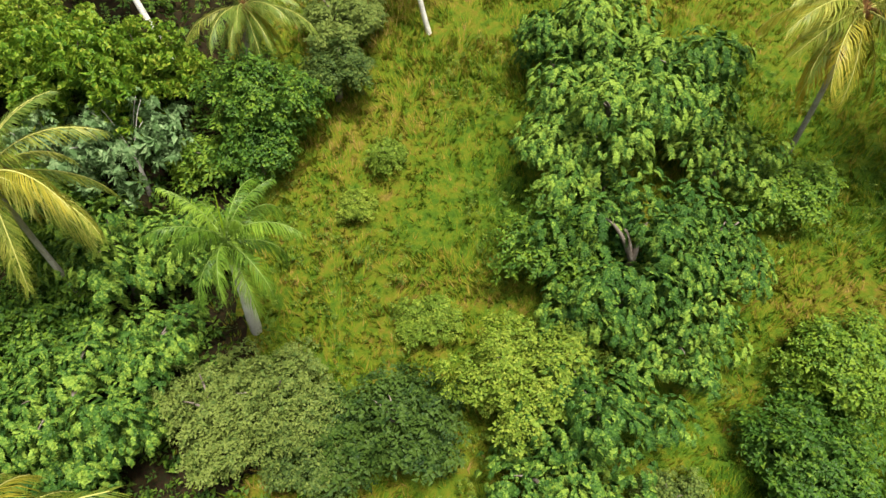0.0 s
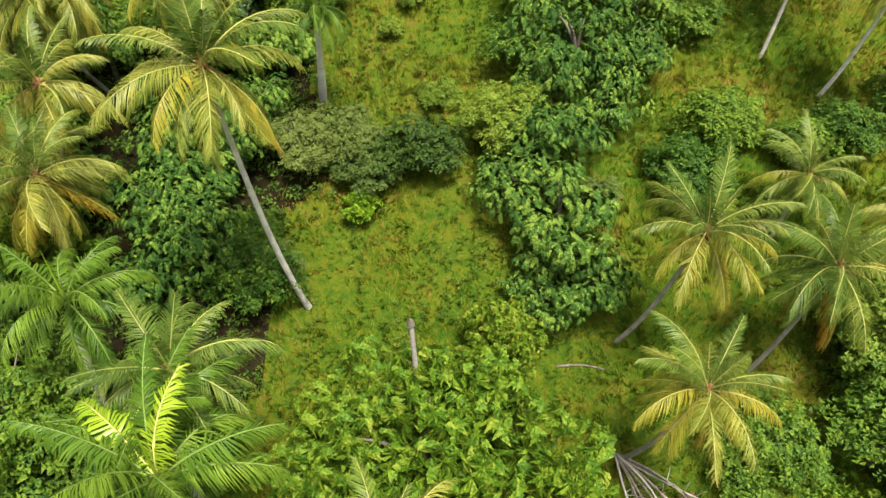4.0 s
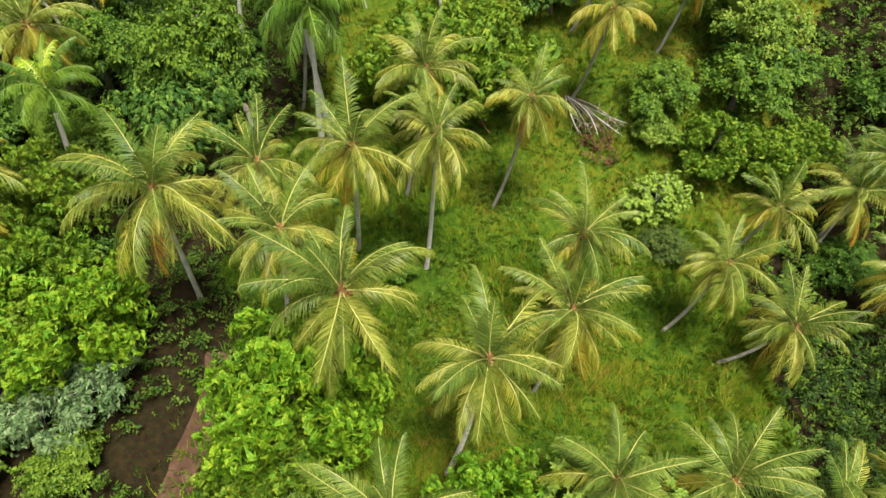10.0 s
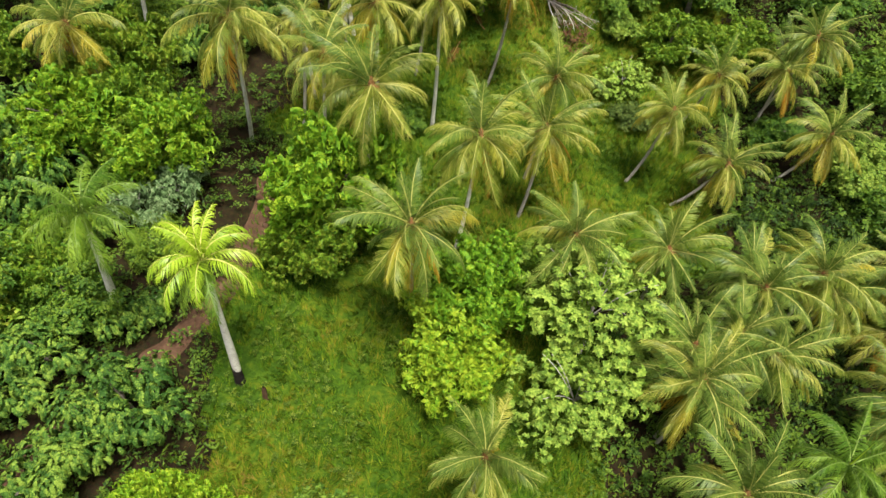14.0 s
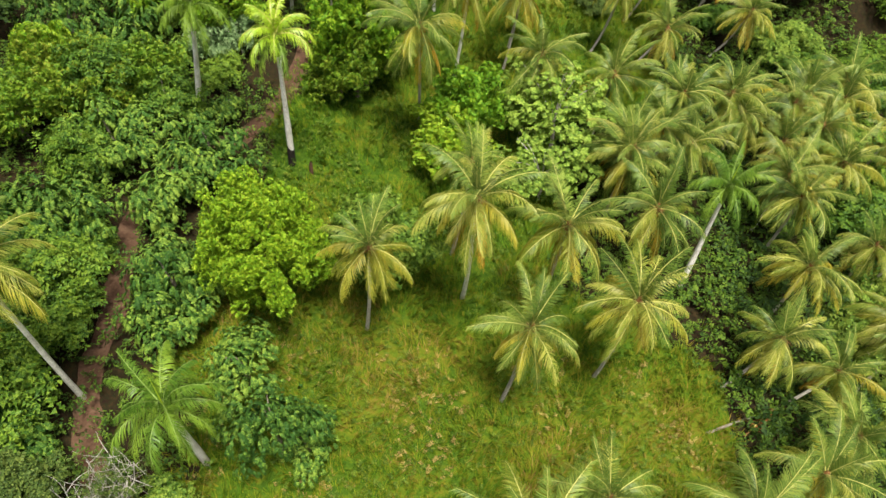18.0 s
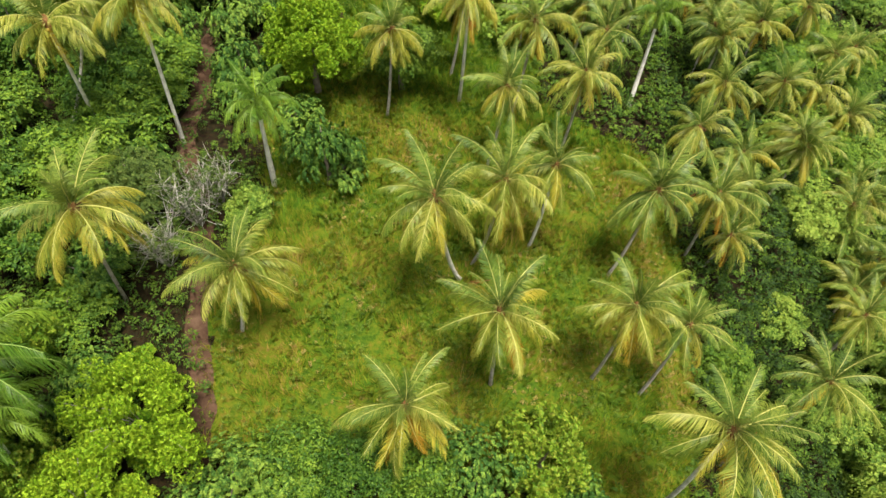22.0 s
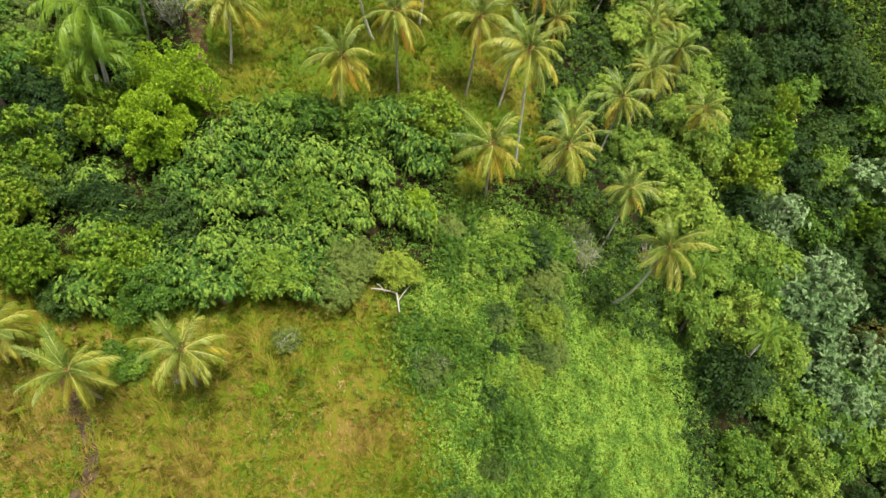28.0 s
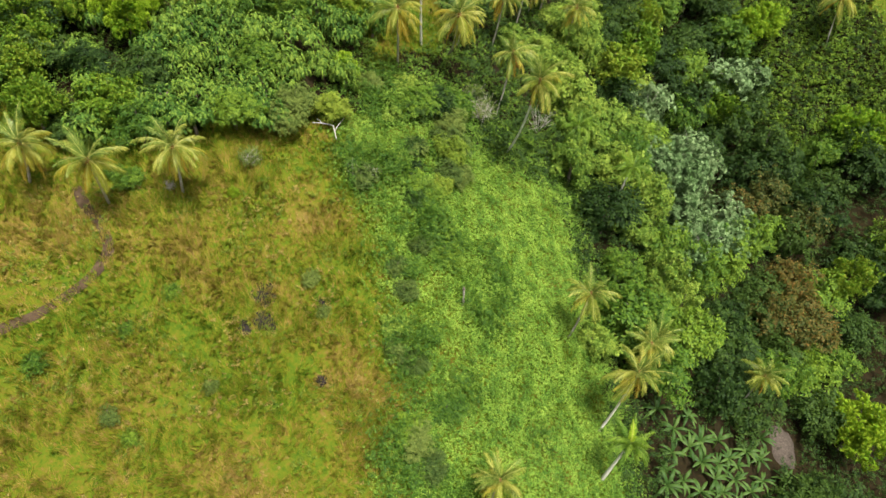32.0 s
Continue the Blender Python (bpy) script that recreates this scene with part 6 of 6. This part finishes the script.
tree("feathery_tree", 8.65, 17.01, 19.88, 2.56, 1, 1.00)
tree("feathery_tree", 5.43, 16.16, 19.42, 2.27, 2, 1.00)
tree("feathery_tree", 11.22, 22.23, 22.19, 2.41, 0, 1.00)
tree("feathery_tree", 4.98, 27.57, 24.17, 2.41, 1, 1.00)
tree("feathery_tree", -12.13, 18.13, 21.28, 2.84, 2, 1.00)
tree("broadleaf_tree", -15.70, 19.97, 21.49, 2.56, 0, 1.00)
tree("feathery_tree", -9.80, 18.84, 20.12, 1.99, 1, 1.00)
tree("mango_tree", -12.68, 25.92, 24.29, 2.56, 2, 1.00)
tree("mango_tree", -19.17, 5.99, 16.66, 2.84, 0, 1.00)
tree("feathery_tree", -16.06, -0.67, 13.48, 2.27, 1, 1.00)
earth_heap(62.60, -117.60, 3.0, 1.4)
banana_plant(34.74, -123.37, 0.80)
banana_plant(38.20, -118.60, 0.93)
banana_plant(42.60, -119.40, 1.05)
banana_plant(45.20, -121.60, 0.86)
banana_plant(36.00, -116.80, 0.99)
banana_plant(49.40, -121.40, 0.80)
banana_plant(54.60, -120.30, 0.93)
banana_plant(56.20, -117.60, 1.05)
banana_plant(41.80, -116.60, 0.86)
banana_plant(43.40, -123.60, 0.99)
banana_plant(47.00, -126.00, 0.80)
banana_plant(40.05, -120.42, 0.93)
banana_plant(51.95, -119.62, 1.05)
banana_plant(37.19, -124.31, 0.86)
banana_plant(59.16, -122.57, 0.99)
banana_plant(44.29, -124.90, 0.80)
banana_plant(50.27, -124.52, 0.93)
tree("olive_shrub", -2.04, -110.67, -8.34, 0.98, 2, 1.00)
tree("broadleaf_tree", -16.89, -113.59, -7.63, 0.68, 0, 1.00)
tree("olive_shrub", -11.09, -118.63, -10.39, 0.72, 1, 1.00)
tree("broadleaf_tree", -13.49, -110.83, -7.08, 0.72, 2, 1.00)
tree("olive_shrub", -1.51, -113.36, -9.92, 0.68, 0, 1.00)
tree("broadleaf_tree", -17.19, -121.37, -10.90, 0.72, 1, 1.00)
tree("broadleaf_tree", -23.45, -115.35, -7.70, 0.98, 2, 1.00)
tree("broadleaf_tree", -17.81, -98.75, -3.37, 0.98, 0, 1.00)
tree("bright_mango_tree", -7.80, -101.60, -5.20, 0.62, 1, 1.00)
tree("olive_shrub", -18.45, -119.89, -9.89, 0.94, 2, 1.00)
coconut_palm(103.87, -49.58, -22.59, 103.93, -51.42, 1.30, 0.30, 0)
tree("broadleaf_tree", 11.83, -89.23, -5.63, 2.56, 0, 1.00)
tree("olive_shrub", 15.66, -89.71, -8.27, 2.27, 1, 1.00)
tree("olive_shrub", 13.64, -96.83, -9.77, 1.85, 2, 1.00)
tree("broadleaf_tree", 10.74, -104.01, -10.71, 1.85, 0, 1.00)
tree("broadleaf_tree", 12.28, -105.19, -12.49, 1.56, 1, 1.00)
tree("olive_shrub", 4.20, -99.77, -6.53, 1.70, 2, 1.00)
tree("broadleaf_tree", 7.73, -114.93, -13.68, 1.28, 0, 1.00)
tree("olive_shrub", 4.34, -123.58, -15.20, 1.85, 1, 1.00)
tree("olive_shrub", -1.11, -92.20, -1.31, 2.41, 2, 1.00)
tree("bright_mango_tree", 4.39, -86.67, -1.82, 1.85, 1, 1.00)
tree("broadleaf_tree", 27.70, -84.51, -18.01, 1.14, 2, 1.00)
tree("broadleaf_tree", 6.86, -108.89, -10.66, 1.42, 0, 1.00)
tree("olive_shrub", 4.23, -116.79, -12.64, 1.28, 1, 1.00)
tree("broadleaf_tree", 7.94, -121.07, -16.27, 1.70, 2, 1.00)


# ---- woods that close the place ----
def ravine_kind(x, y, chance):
    """What grows where in the ravine: silvery trees on the near side, a rusty stand below the far slope, between them
    wood whose leaf colour carries the ravine's shade.
    """
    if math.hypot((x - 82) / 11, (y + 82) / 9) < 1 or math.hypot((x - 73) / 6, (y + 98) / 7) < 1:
        return "rusty_tree" if chance < 0.8 else "shaded_tree"
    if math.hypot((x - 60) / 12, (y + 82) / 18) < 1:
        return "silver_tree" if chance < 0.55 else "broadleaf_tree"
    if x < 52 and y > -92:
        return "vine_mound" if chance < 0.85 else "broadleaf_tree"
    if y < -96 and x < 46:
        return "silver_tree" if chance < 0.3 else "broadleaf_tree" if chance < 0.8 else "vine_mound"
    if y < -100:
        return "broadleaf_tree" if chance < 0.08 else "shaded_tree"
    return "shaded_tree" if chance < 0.62 else "broadleaf_tree" if chance < 0.85 else "mango_tree"


rv = random.Random(77)
for gx in range(30, 136, 6):
    for gy in range(-136, -12, 7):
        x, y = gx + rv.uniform(-2.6, 2.6), gy + rv.uniform(-2.6, 2.6)
        if x + 5 < float(np.interp(y, *KNEE)) + (29 if y < -92 else 20) or (x < 55 and y > -48) or x - 60 > (y + 140) * 0.75:
            continue
        if banana_patch(x, y) or x > 88 and y > -70 or math.hypot(x - 62, y + 117.6) < 6.5:
            continue
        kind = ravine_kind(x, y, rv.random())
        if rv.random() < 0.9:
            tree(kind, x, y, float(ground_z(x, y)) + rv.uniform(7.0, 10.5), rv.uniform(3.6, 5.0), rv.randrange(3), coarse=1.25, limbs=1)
for gy in range(-94, 34, 6):
    for gx in (-23, -29) if gy % 12 else (-23, -29, -36):
        x, y = gx + rv.uniform(-2, 2), gy + rv.uniform(-2, 2)
        kind = rv.choice(("broadleaf_tree", "feathery_tree", "mango_tree", "broadleaf_tree"))
        tree(kind, x, y, float(ground_z(x, y)) + rv.uniform(5.0, 7.0), rv.uniform(2.6, 3.6), rv.randrange(3), limbs=1)
for gy in range(-48, 34, 7):
    for gx in (34, 41, 48, 55, 62):
        x, y = gx + rv.uniform(-2, 2), gy + rv.uniform(-2, 2)
        tree(rv.choice(("broadleaf_tree", "vine_mound", "broadleaf_tree")), x, y, float(ground_z(x, y)) + rv.uniform(4.0, 6.0), rv.uniform(3.4, 4.6), rv.randrange(3), limbs=1)

for gx, gy in [(-36, k) for k in range(-80, 8, 9)] + [(-43, k) for k in range(-88, 40, 9)]:
    x, y = gx + rv.uniform(-2, 2), gy + rv.uniform(-3, 3)
    tree("shaded_tree", x, y, float(ground_z(x, y)) + rv.uniform(5.0, 7.0), rv.uniform(3.6, 4.4), rv.randrange(3), coarse=1.25, limbs=0)
for gy in range(-90, 32, 4):
    x, y = -20.2 + rv.uniform(-1.6, 1.6), gy + rv.uniform(-1.5, 1.5)
    if trail_gap(x, y) < 2.4:
        x -= 3.6
    tree(rv.choice(("feathery_tree", "broadleaf_tree", "feathery_tree")), x, y, float(ground_z(x, y)) + rv.uniform(2.6, 4.4), rv.uniform(1.6, 2.3), rv.randrange(3), limbs=1)

# ---- paths and burnt spots ----
earth_path("trail", TRAIL, 1.35, M_TRAIL, "Shaded reddish-brown earth trail between the trees", 3)

TRAIL_LINE = [(-21.0, -99.8), (-20.2, -101.9), (-19.0, -103.8), (-18.1, -106.2), (-18.9, -108.2), (-20.4, -109.7), (-23.3, -111.4), (-26.1, -112.3), (-29.0, -114.3)]
earth_path("field_trail", TRAIL_LINE, 0.85, M_EARTH, "Narrow trodden earth trail curving through the field", 5)

# ---- grass and low growth ----
open_ground = lambda x, y: ~wooded(x, y)
grass(-14, 30, -6, 36, 24, 11, 0.46, open_ground)
grass(-16, 25, -62, -6, 24, 12, 0.65, open_ground)
grass(-16, 20, -88, -62, 24, 13, 0.65, open_ground)


def off_trail(x, y):
    t = np.linspace(0, len(TRAIL_LINE) - 1, 70)
    px, py = (np.interp(t, np.arange(len(TRAIL_LINE)), [p[k] for p in TRAIL_LINE]) for k in (0, 1))
    return np.min(np.hypot(x[:, None] - px, y[:, None] - py), 1) > 0.75


grass(-32, 9, -128, -88, 24, 14, 0.8, lambda x, y: ~wooded(x, y) & ~vine_slope(x, y) & off_trail(x, y))
cover("undergrowth", "Green saplings and creepers on the forest floor, shade in their colour", "undergrowth", (-34, 9, -92, 36), 34000, lambda x, y: wooded(x, y) & (trail_gap(x, y) > 0.55), 1.6, "round", M_SHADED_UNDER, 0.52, 31, 0.12)
cover("undergrowth", "Dense green creepers and shrubs, darkened for the palms' shade", "undergrowth", (7, 42, -92, 32), 38000, wooded, 1.6, "vine", M_SHADED_UNDER, 0.44, 32, 0.10)
cover("creepers", "Light green creepers smothering the steep slope", "creepers", (0, 40, -136, -82), 150000, vine_slope, 1.3, "vine", M_VINE, 0.185, 33, 0.0)
cover("undergrowth", "Tangled green growth on the ravine floor, shade in its colour", "undergrowth", (20, 112, -138, -16), 30000, lambda x, y: wooded(x, y) & ~banana_patch(x, y) & (np.hypot(x - 62, y + 117.6) > 4), 2.8, "round", M_SHADED_LEAF, 0.8, 34, 0.0)
cover("creepers", "Green creepers and herbs on the far bank of the ravine", "creepers", (85, 114, -74, -14), 14000, lambda x, y: x > 86, 1.6, "vine", M_ROUND, 0.6, 41, 0.0)
cover("weeds", "Low broad-leaved weeds scattered through the grass", "weeds", (-15, 22, -92, 30), 34000, open_ground, 0.9, "round", M_WEED, 0.24, 35, 0.54)
cover("weeds", "Dark green weeds dotted over the straw-coloured field", "weeds", (-30, 6, -128, -92), 5000, open_ground, 0.8, "round", M_WEED, 0.34, 36, 0.62)
cover("creepers", "Darker bushy creepers along the edge of the field", "creepers", (0, 19, -136, -84), 26000, lambda x, y: vine_slope(x, y) & (lumps(x, y, 3.5, 71) > 0.46 + 0.018 * x), 2.7, "round", M_ROUND, 0.46, 37, 0.0)
cover("straw", "Dry straw-coloured tussocks in the open field", "dry grass", (-30, 6, -128, -90), 4000, lambda x, y: open_ground(x, y) & ~vine_slope(x, y), 0.45, "round", M_STRAW, 0.28, 38, 0.58)
cover("straw", "Dry straw-coloured tussocks in the glade", "dry grass", (-13, 18, -90, -50), 4200, open_ground, 0.5, "round", M_STRAW, 0.24, 39, 0.62)
